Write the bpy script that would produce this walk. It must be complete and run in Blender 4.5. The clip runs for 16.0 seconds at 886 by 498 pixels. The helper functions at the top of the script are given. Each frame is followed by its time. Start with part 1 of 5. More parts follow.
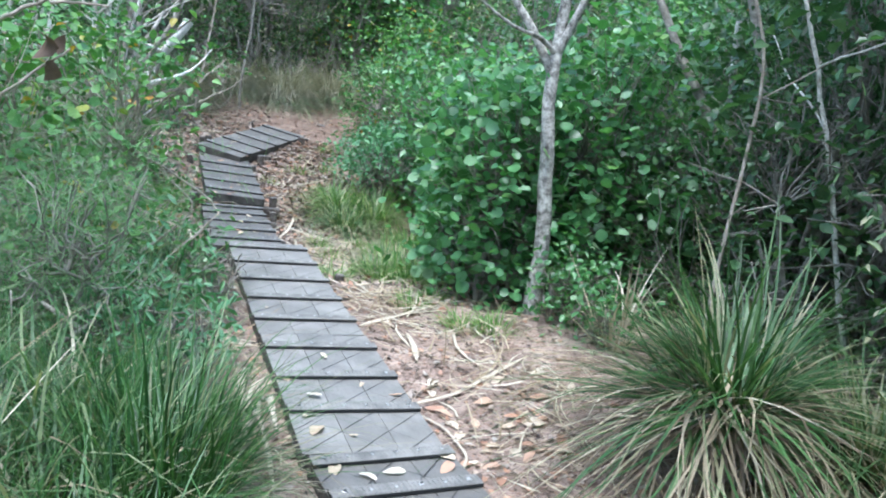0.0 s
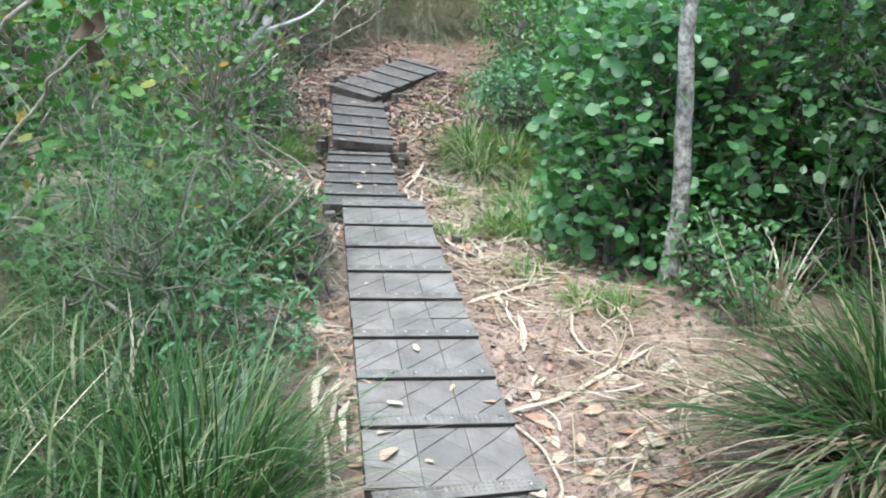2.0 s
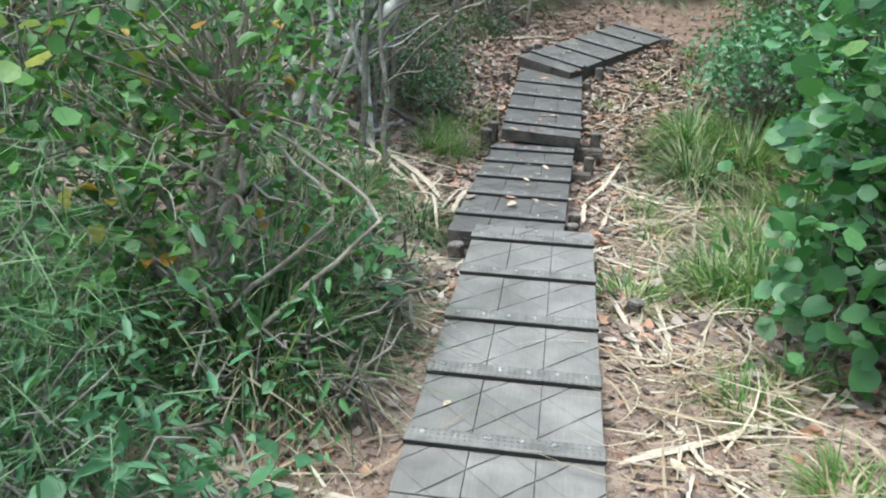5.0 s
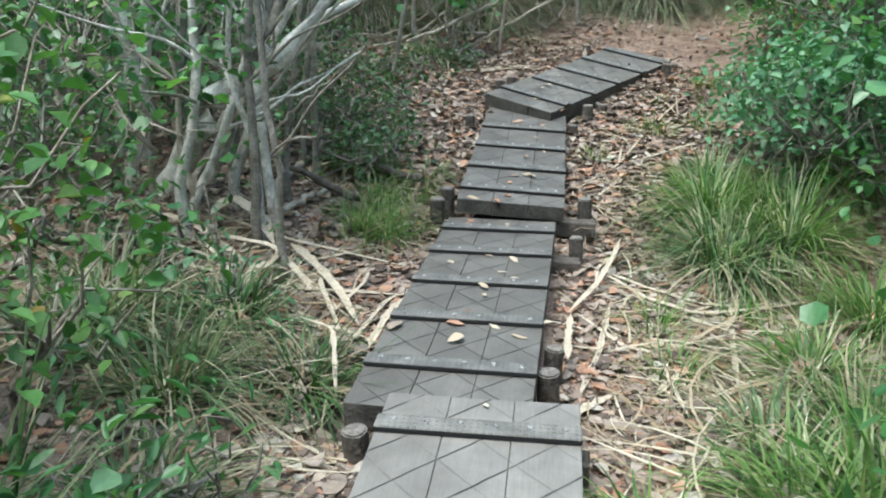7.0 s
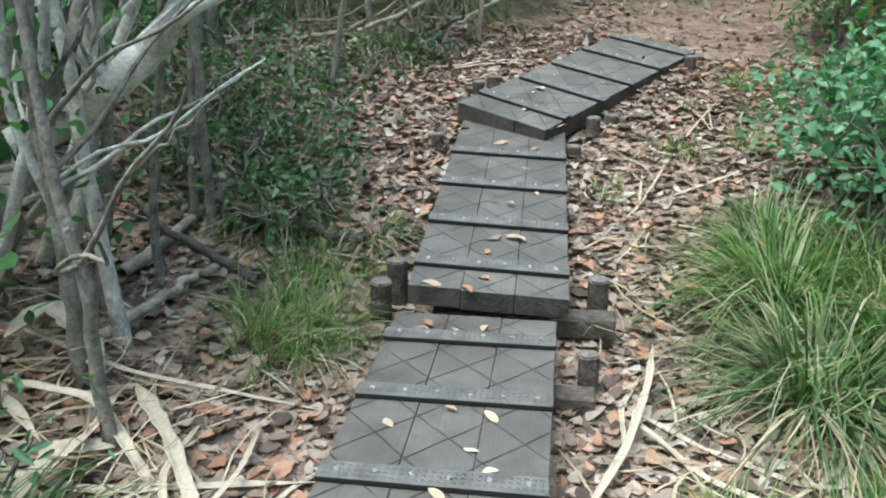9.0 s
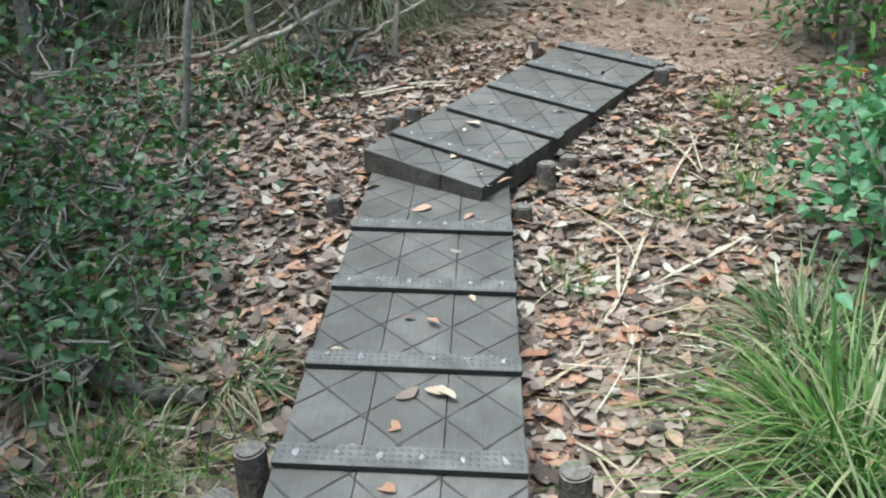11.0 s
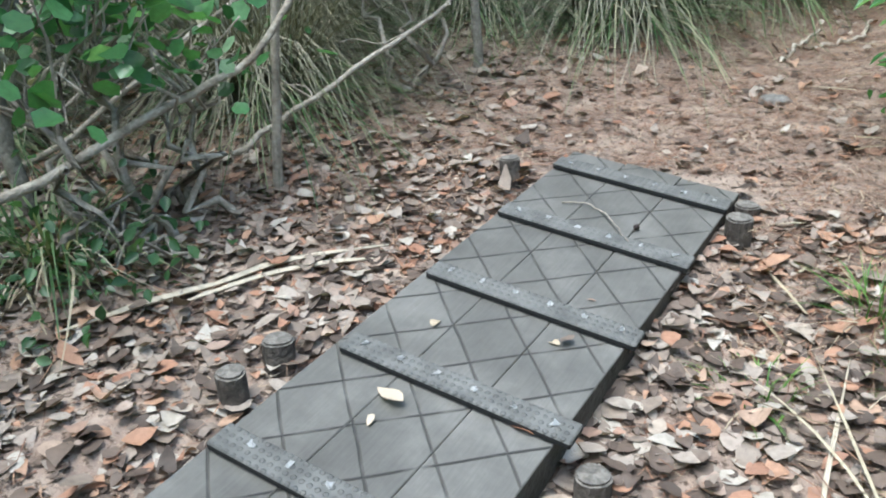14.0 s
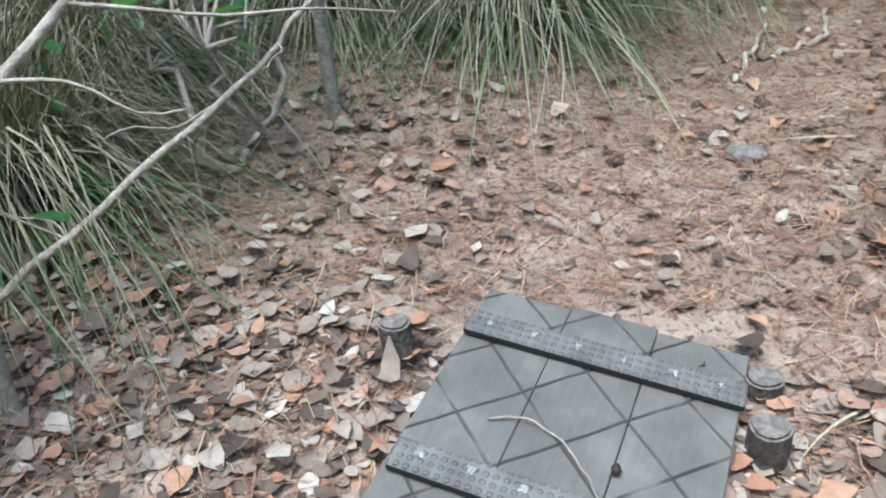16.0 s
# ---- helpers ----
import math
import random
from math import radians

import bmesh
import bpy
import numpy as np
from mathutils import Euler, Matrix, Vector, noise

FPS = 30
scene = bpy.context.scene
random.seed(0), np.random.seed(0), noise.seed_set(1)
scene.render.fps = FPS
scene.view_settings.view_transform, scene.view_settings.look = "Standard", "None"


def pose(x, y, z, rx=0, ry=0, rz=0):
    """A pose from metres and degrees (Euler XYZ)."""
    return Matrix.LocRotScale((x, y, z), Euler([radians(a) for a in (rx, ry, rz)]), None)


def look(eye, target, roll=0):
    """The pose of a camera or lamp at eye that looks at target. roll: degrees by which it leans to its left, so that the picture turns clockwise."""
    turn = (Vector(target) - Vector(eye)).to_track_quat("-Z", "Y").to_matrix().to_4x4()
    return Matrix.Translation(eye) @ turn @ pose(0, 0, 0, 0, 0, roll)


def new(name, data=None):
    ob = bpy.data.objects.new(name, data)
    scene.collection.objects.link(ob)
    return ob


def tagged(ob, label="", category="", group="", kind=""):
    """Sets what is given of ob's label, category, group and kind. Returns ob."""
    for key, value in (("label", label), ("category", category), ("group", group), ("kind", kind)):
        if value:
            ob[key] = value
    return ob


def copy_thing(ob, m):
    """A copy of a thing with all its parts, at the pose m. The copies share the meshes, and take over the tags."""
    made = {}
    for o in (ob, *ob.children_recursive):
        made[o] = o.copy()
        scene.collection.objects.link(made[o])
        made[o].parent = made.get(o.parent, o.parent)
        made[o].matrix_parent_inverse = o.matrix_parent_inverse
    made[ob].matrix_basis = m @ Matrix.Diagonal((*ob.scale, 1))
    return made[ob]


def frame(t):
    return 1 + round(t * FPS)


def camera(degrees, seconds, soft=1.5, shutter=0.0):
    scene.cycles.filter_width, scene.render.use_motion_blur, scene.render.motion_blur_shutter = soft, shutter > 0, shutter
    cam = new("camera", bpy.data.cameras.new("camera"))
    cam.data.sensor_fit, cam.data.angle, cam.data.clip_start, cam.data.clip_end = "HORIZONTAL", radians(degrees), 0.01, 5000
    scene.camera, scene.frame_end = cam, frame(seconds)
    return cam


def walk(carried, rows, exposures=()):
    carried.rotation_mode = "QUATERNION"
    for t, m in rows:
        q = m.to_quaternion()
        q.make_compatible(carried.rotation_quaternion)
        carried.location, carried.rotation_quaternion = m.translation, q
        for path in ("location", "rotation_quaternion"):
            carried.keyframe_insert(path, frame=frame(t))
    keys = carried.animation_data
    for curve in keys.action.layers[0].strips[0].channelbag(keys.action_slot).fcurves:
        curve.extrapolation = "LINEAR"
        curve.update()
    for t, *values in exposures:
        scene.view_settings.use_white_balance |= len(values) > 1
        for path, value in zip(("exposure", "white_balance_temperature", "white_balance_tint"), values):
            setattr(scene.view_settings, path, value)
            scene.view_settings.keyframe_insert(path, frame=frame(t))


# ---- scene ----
cam = camera(57.0, 16.0, soft=2.0)

PATH = [
    (0, (0.86, 2.015, 1.552), (0.823, 3.972, 1.141), 7.9),
    (0.5, (0.977, 2.055, 1.637), (0.711, 3.972, 1.13), 3.2),
    (1, (1.067, 2.23, 1.727), (0.835, 4.147, 1.206), 5.7),
    (1.5, (1.091, 2.479, 1.774), (0.85, 4.358, 1.135), 2.1),
    (2, (1.101, 2.71, 1.735), (0.686, 4.556, 1.088), 3.6),
    (2.5, (1.127, 2.992, 1.727), (0.653, 4.811, 1.043), 3.5),
    (3, (1.187, 3.307, 1.612), (0.608, 4.964, 0.654), 1.3),
    (3.1, (1.208, 3.363, 1.596), (0.657, 5.017, 0.616), 1.4),
    (3.5, (1.187, 3.58, 1.569), (0.414, 5.115, 0.547), -1.5),
    (4, (1.073, 3.968, 1.548), (0.241, 5.568, 0.683), -1.0),
    (4.5, (0.986, 4.409, 1.521), (0.034, 5.974, 0.719), -1.3),
    (5, (0.874, 4.805, 1.504), (-0.047, 6.419, 0.764), 1.6),
    (5.2, (0.836, 4.97, 1.505), (-0.052, 6.596, 0.752), 0.7),
    (7.3, (0.216, 6.771, 1.344), (-0.717, 8.403, 0.662), -0.7),
    (7.5, (0.159, 6.933, 1.334), (-0.757, 8.548, 0.592), -1.1),
    (8, (-0.016, 7.348, 1.333), (-0.975, 8.959, 0.636), 0.2),
    (8.5, (-0.205, 7.688, 1.351), (-1.139, 9.317, 0.661), -0.6),
    (8.7, (-0.276, 7.84, 1.348), (-1.196, 9.451, 0.601), -1.0),
    (10.9, (-0.813, 9.304, 1.265), (-1.564, 10.996, 0.507), -1.9),
    (11, (-0.845, 9.363, 1.273), (-1.632, 11.032, 0.501), -2.3),
    (11.5, (-0.973, 9.701, 1.244), (-1.74, 11.364, 0.44), -2.9),
    (12, (-1.158, 10.026, 1.252), (-1.993, 11.709, 0.567), -1.7),
    (12.5, (-1.284, 10.382, 1.233), (-2.057, 12.058, 0.463), -3.9),
    (13, (-1.403, 10.75, 1.223), (-2.22, 12.368, 0.378), -4.6),
    (13.5, (-1.487, 11.128, 1.301), (-2.21, 12.795, 0.464), -5.2),
    (14, (-1.54, 11.495, 1.338), (-2.297, 13.181, 0.575), -3.5),
    (14.5, (-1.675, 11.86, 1.335), (-2.333, 13.588, 0.571), -3.6),
    (15, (-1.793, 12.207, 1.353), (-2.497, 13.911, 0.578), -4.7),
    (15.5, (-1.88, 12.432, 1.402), (-2.578, 14.139, 0.627), -5.0),
    (16, (-1.922, 12.721, 1.5), (-2.403, 14.43, 0.578), -5.2),
]
walk(cam, [(t, look(*r)) for t, *r in PATH], [(0, 1.55, 5300, 7), (2.5, 1.40, 5800, 6), (3.5, 1.27, 5800, 5), (5, 1.27, 5800, 3), (8, 1.24, 5850, 0), (11, 1.28, 5750, 0), (11.5, 1.22, 5750, 0), (12, 1.25, 5750, 0), (12.5, 1.16, 5750, 1), (14, 1.29, 5600, 2), (16, 1.29, 5500, 4)])

# ---- world, sun, exposure ----
world = bpy.data.worlds.new("overcast_sky")
scene.world = world
world.use_nodes = True
wn = world.node_tree
sky = wn.nodes.new("ShaderNodeTexSky")
sky.sky_type = "NISHITA"
sky.sun_disc = False
sky.sun_elevation, sky.sun_rotation = radians(73), radians(199.6)
sky.air_density, sky.dust_density = 1.6, 4.0
wn.links.new(sky.outputs[0], wn.nodes["Background"].inputs[0])
wn.nodes["Background"].inputs[1].default_value = 0.145
sun = new("sun", bpy.data.lights.new("sun", "SUN"))
sun.data.energy, sun.data.angle, sun.data.color = 1.6, radians(30), (1.0, 0.97, 0.92)
sun.matrix_world = look((-1.0, -2.8, 9.5), (0, 0, 0))

# ---- the lie of the land ----
Y0 = [-40, 2, 7.6, 8.6, 9.5, 10.7, 11.4, 12.3, 13.0, 14.0, 15.0, 16.0, 20.0, 40.0, 300]
Z0 = [-0.3, -0.09, -0.07, -0.19, -0.28, -0.25, -0.12, 0.0, 0.13, 0.33, 0.46, 0.57, 0.95, 1.6, 4.0]
YC = [-40, 2, 5, 8.4, 10.4, 12, 13, 14.4, 16, 20, 30]
XC = [12, 2.0, 0.75, -0.65, -1.55, -2.15, -2.2, -2.0, -1.6, -0.2, 3]


def lie(x, y):
    """Height of the ground, for numbers or arrays."""
    x, y = np.asarray(x, float), np.asarray(y, float)
    d = x - np.interp(y, YC, XC)
    left = np.clip(-d - 0.25, 0, 2.2) * np.interp(y, [7.5, 9.5, 13, 14.5], [0.06, 0.19, 0.19, 0.12])
    right = np.clip(d - 0.25, 0, 1.6) * np.interp(y, [7, 8.5, 12, 13.2, 14.6, 16], [0.11, 0.0, -0.08, -0.10, -0.06, 0.06])
    rough = 0.012 * np.sin(5.1 * x + 2.3 * y) * np.sin(3.7 * y - 1.9 * x) + 0.008 * np.sin(11.3 * x - 7.1 * y)
    dip = -0.09 * np.exp(-(((x + 1.58) / 0.22) ** 2 + ((y - 13.95) / 0.45) ** 2))
    bank = 0.07 * np.clip((-d - 0.32) / 0.12, 0, 1) * np.interp(y, [10.3, 10.8, 13.0, 13.8], [0, 1, 1, 0])
    dip = dip + bank - 0.13 * np.exp(-(((x + 1.18) / 0.28) ** 2 + ((y - 8.6) / 0.4) ** 2)) - 0.08 * np.exp(-(((x + 0.5) / 0.22) ** 2 + ((y - 8.85) / 0.5) ** 2))
    return np.interp(y, Y0, Z0) + left + right + rough + dip


def lie1(x, y):
    return float(lie(x, y))


# ---- materials ----
def material(name):
    m = bpy.data.materials.new(name)
    m.use_nodes = True
    t = m.node_tree
    return m, t, t.nodes["Principled BSDF"], t.nodes["Material Output"]


def node(t, kind, **sets):
    n = t.nodes.new(kind)
    for k, v in sets.items():
        if k in n.inputs:
            n.inputs[k].default_value = v
    return n


def ramp(t, source, stops):
    r = t.nodes.new("ShaderNodeValToRGB")
    e = r.color_ramp.elements
    while len(e) < len(stops):
        e.new(0.5)
    for el, (p, c) in zip(e, stops):
        el.position, el.color = p, (*c, 1)
    t.links.new(source, r.inputs[0])
    return r.outputs[0]


def mixed(t, factor, a, b, blend="MIX"):
    n = t.nodes.new("ShaderNodeMix")
    n.data_type, n.blend_type = "RGBA", blend
    for s, v in ((n.inputs[0], factor), (n.inputs[6], a), (n.inputs[7], b)):
        if isinstance(v, (int, float)):
            s.default_value = v
        elif isinstance(v, tuple):
            s.default_value = (*v, 1)
        else:
            t.links.new(v, s)
    return n.outputs[2]


def sums(t, op, a, b=0.0, c=None):
    n = t.nodes.new("ShaderNodeMath")
    n.operation = op
    for s, v in zip(n.inputs, (a, b, c)):
        if v is None:
            continue
        if isinstance(v, (int, float)):
            s.default_value = v
        else:
            t.links.new(v, s)
    return n.outputs[0]


def bumped(t, bsdf, height, strength=0.4, distance=0.01):
    b = node(t, "ShaderNodeBump", Strength=strength, Distance=distance)
    t.links.new(height, b.inputs["Height"])
    t.links.new(b.outputs[0], bsdf.inputs["Normal"])


def leafy(name, stops, rough=0.45, through_light=0.3, spots=(0.16, 0.12, 0.05), single=False):
    """Leaf or blade: colour by piece, fine mottling, some light passing through."""
    m, t, b, out = material(name)
    if single:
        base = ramp(t, t.nodes.new("ShaderNodeObjectInfo").outputs["Random"], stops)
    else:
        base = ramp(t, t.nodes.new("ShaderNodeNewGeometry").outputs["Random Per Island"], stops)
    n = node(t, "ShaderNodeTexNoise", Scale=55.0, Detail=3.0)
    tc = t.nodes.new("ShaderNodeTexCoord")
    t.links.new(tc.outputs["Object"], n.inputs["Vector"])
    mott = sums(t, "MULTIPLY_ADD", n.outputs[0], 0.7, 0.62)
    col = mixed(t, 1.0, base, mott, "MULTIPLY")
    n2 = node(t, "ShaderNodeTexNoise", Scale=210.0, Detail=1.0)
    t.links.new(tc.outputs["Object"], n2.inputs["Vector"])
    spot = ramp(t, n2.outputs[0], [(0.66, (0, 0, 0)), (0.74, (1, 1, 1))])
    col = mixed(t, sums(t, "MULTIPLY", spot, 0.4), col, spots)
    t.links.new(col, b.inputs["Base Color"])
    b.inputs["Roughness"].default_value = rough
    bumped(t, b, n.outputs[0], 0.35, 0.004)
    tr = t.nodes.new("ShaderNodeBsdfTranslucent")
    t.links.new(mixed(t, 1.0, col, (1.0, 1.15, 0.55), "MULTIPLY"), tr.inputs[0])
    mx = t.nodes.new("ShaderNodeMixShader")
    mx.inputs[0].default_value = through_light
    t.links.new(b.outputs[0], mx.inputs[1])
    t.links.new(tr.outputs[0], mx.inputs[2])
    t.links.new(mx.outputs[0], out.inputs[0])
    return m


# The palest stop paints sky sheen into the colour of some leaves.
M_ROUND = leafy("round_green_leaf", [(0.0, (0.042, 0.11, 0.038)), (0.45, (0.085, 0.222, 0.072)), (0.8, (0.16, 0.34, 0.14)), (1.0, (0.36, 0.50, 0.33))], 0.3, 0.45)
M_GLOSS = leafy("glossy_round_leaf", [(0.0, (0.05, 0.14, 0.05)), (0.6, (0.11, 0.25, 0.10)), (1.0, (0.32, 0.45, 0.30))], 0.17, 0.3)
M_BROAD = leafy("broad_green_leaf", [(0.0, (0.05, 0.13, 0.03)), (0.5, (0.085, 0.215, 0.05)), (0.93, (0.16, 0.32, 0.075)), (0.965, (0.30, 0.30, 0.04)), (1.0, (0.42, 0.22, 0.03))], 0.45)
M_DARK = leafy("small_dark_leaf", [(0.0, (0.035, 0.08, 0.032)), (0.6, (0.07, 0.15, 0.058)), (1.0, (0.15, 0.24, 0.12))], 0.33, 0.42)
M_BLUE = leafy("pale_blue_green_leaf", [(0.0, (0.06, 0.16, 0.07)), (0.6, (0.11, 0.26, 0.12)), (1.0, (0.2, 0.36, 0.2))], 0.45)
M_GRASS = leafy("green_grass_blade", [(0.0, (0.016, 0.048, 0.011)), (0.5, (0.037, 0.11, 0.022)), (0.85, (0.08, 0.175, 0.045)), (1.0, (0.22, 0.22, 0.115))], 0.45, 0.28)
M_LIME = leafy("yellow_green_grass_blade", [(0.0, (0.07, 0.16, 0.03)), (0.5, (0.135, 0.265, 0.06)), (0.85, (0.21, 0.34, 0.10)), (1.0, (0.36, 0.34, 0.18))], 0.5, 0.35)
M_SEDGE = leafy("grey_green_sedge_blade", [(0.0, (0.045, 0.10, 0.03)), (0.45, (0.09, 0.17, 0.06)), (0.7, (0.20, 0.25, 0.12)), (1.0, (0.42, 0.38, 0.26))], 0.5, 0.3)
M_ARCH = leafy("fresh_sedge_blade", [(0.0, (0.05, 0.12, 0.025)), (0.45, (0.11, 0.22, 0.05)), (0.8, (0.22, 0.32, 0.10)), (1.0, (0.44, 0.42, 0.26))], 0.45, 0.35)
M_STRAP = leafy("bleached_strap", [(0.0, (0.36, 0.29, 0.20)), (0.5, (0.49, 0.42, 0.32)), (1.0, (0.62, 0.56, 0.46))], 0.6, 0.1)
M_FEATHER = leafy("feathery_green_needle", [(0.0, (0.08, 0.17, 0.06)), (0.6, (0.16, 0.29, 0.12)), (1.0, (0.26, 0.40, 0.20))], 0.5, 0.4)
M_TUSS = leafy("green_tussock_blade", [(0.0, (0.02, 0.055, 0.014)), (0.5, (0.045, 0.115, 0.028)), (0.75, (0.085, 0.16, 0.055)), (0.9, (0.26, 0.25, 0.15)), (1.0, (0.36, 0.33, 0.21))], 0.45, 0.3)
M_DRY = leafy("dry_straw_blade", [(0.0, (0.14, 0.10, 0.06)), (0.4, (0.30, 0.23, 0.14)), (0.8, (0.48, 0.41, 0.29)), (1.0, (0.60, 0.55, 0.43))], 0.7, 0.12)
M_GREYDRY = leafy("grey_dry_blade", [(0.0, (0.09, 0.09, 0.05)), (0.4, (0.19, 0.18, 0.11)), (0.8, (0.32, 0.29, 0.21)), (1.0, (0.42, 0.38, 0.29))], 0.7, 0.12)
M_BEND = leafy("pale_drooping_blade", [(0.0, (0.11, 0.11, 0.063)), (0.4, (0.235, 0.225, 0.15)), (0.8, (0.39, 0.365, 0.275)), (1.0, (0.52, 0.48, 0.39))], 0.6, 0.2)
M_WITHER = leafy("withered_brown_leaf", [(0.0, (0.07, 0.045, 0.03)), (1.0, (0.14, 0.09, 0.06))], 0.7, 0.15)
M_HAY = leafy("old_straw_blade", [(0.0, (0.06, 0.045, 0.028)), (0.4, (0.17, 0.13, 0.08)), (0.8, (0.34, 0.285, 0.19)), (1.0, (0.5, 0.45, 0.34))], 0.7, 0.12)
M_LITTER = leafy("fallen_leaf", [(0.0, (0.06, 0.042, 0.032)), (0.28, (0.15, 0.108, 0.083)), (0.5, (0.26, 0.205, 0.163)), (0.68, (0.37, 0.31, 0.26)), (0.75, (0.31, 0.155, 0.095)), (0.87, (0.42, 0.25, 0.16)), (0.92, (0.40, 0.345, 0.285)), (1.0, (0.48, 0.43, 0.37))], 0.65, 0.08, (0.10, 0.06, 0.04))
M_ORANGE = leafy("fallen_orange_leaf", [(0.0, (0.34, 0.17, 0.10)), (0.4, (0.44, 0.27, 0.18)), (0.75, (0.52, 0.38, 0.27)), (1.0, (0.60, 0.50, 0.38))], 0.6, 0.08, (0.2, 0.08, 0.04), True)
M_CREAM = leafy("fallen_cream_leaf", [(0.0, (0.46, 0.36, 0.25)), (0.6, (0.56, 0.48, 0.36)), (1.0, (0.62, 0.56, 0.46))], 0.6, 0.08, (0.3, 0.16, 0.07), True)
M_OLD = leafy("old_fallen_leaf", [(0.0, (0.16, 0.115, 0.09)), (0.5, (0.28, 0.22, 0.175)), (0.85, (0.37, 0.31, 0.26)), (1.0, (0.44, 0.39, 0.33))], 0.65, 0.08, (0.10, 0.06, 0.04), True)


def barky(name, dark, light, patch=7.0):
    m, t, b, out = material(name)
    tc = t.nodes.new("ShaderNodeTexCoord")
    n = node(t, "ShaderNodeTexNoise", Scale=patch, Detail=6.0, Roughness=0.7)
    f = node(t, "ShaderNodeTexNoise", Scale=70.0, Detail=4.0)
    for k in (n, f):
        t.links.new(tc.outputs["Object"], k.inputs["Vector"])
    col = ramp(t, n.outputs[0], [(0.35, dark), (0.5, tuple((a + c) / 2 for a, c in zip(dark, light))), (0.62, light)])
    col = mixed(t, 1.0, col, sums(t, "MULTIPLY_ADD", f.outputs[0], 0.9, 0.55), "MULTIPLY")
    t.links.new(col, b.inputs["Base Color"])
    b.inputs["Roughness"].default_value = 0.85
    bumped(t, b, sums(t, "ADD", n.outputs[0], f.outputs[0]), 0.6, 0.012)
    return m


M_WHITEBARK = barky("flaking_white_bark", (0.42, 0.39, 0.34), (0.86, 0.84, 0.78), 6.0)
M_PALEBARK = barky("mottled_pale_bark", (0.29, 0.26, 0.215), (0.78, 0.75, 0.68), 9.0)
M_MOTTLE = barky("lichen_mottled_bark", (0.05, 0.044, 0.036), (0.52, 0.50, 0.45), 19.0)
M_BARK = barky("grey_brown_bark", (0.115, 0.10, 0.078), (0.32, 0.295, 0.25), 14.0)
M_TWIG = barky("bare_pale_branch", (0.20, 0.16, 0.12), (0.46, 0.41, 0.34), 10.0)
M_POST = barky("weathered_post_timber", (0.035, 0.028, 0.022), (0.11, 0.095, 0.08), 18.0)
M_CUT = barky("grey_cut_timber_end", (0.095, 0.083, 0.07), (0.22, 0.20, 0.175), 30.0)


def earthy():
    m, t, b, out = material("bare_brown_earth")
    tc = t.nodes.new("ShaderNodeTexCoord")
    parts = []
    for s, d in ((0.8, 5), (6.0, 6), (45.0, 5), (160.0, 2)):
        n = node(t, "ShaderNodeTexNoise", Scale=s, Detail=float(d), Roughness=0.65)
        t.links.new(tc.outputs["Object"], n.inputs["Vector"])
        parts.append(n.outputs[0])
    col = ramp(t, parts[1], [(0.3, (0.17, 0.115, 0.088)), (0.5, (0.29, 0.215, 0.17)), (0.68, (0.40, 0.315, 0.25))])
    col = mixed(t, 1.0, col, sums(t, "MULTIPLY_ADD", parts[0], 0.9, 0.55), "MULTIPLY")
    col = mixed(t, ramp(t, parts[2], [(0.52, (0, 0, 0)), (0.62, (1, 1, 1))]), col, (0.09, 0.06, 0.042))
    col = mixed(t, ramp(t, parts[3], [(0.6, (0, 0, 0)), (0.68, (0.8, 0.8, 0.8))]), col, (0.40, 0.32, 0.24))
    t.links.new(col, b.inputs["Base Color"])
    b.inputs["Roughness"].default_value = 0.95
    bumped(t, b, sums(t, "ADD", parts[1], sums(t, "MULTIPLY", parts[2], 0.6)), 0.8, 0.03)
    return m


M_EARTH = earthy()


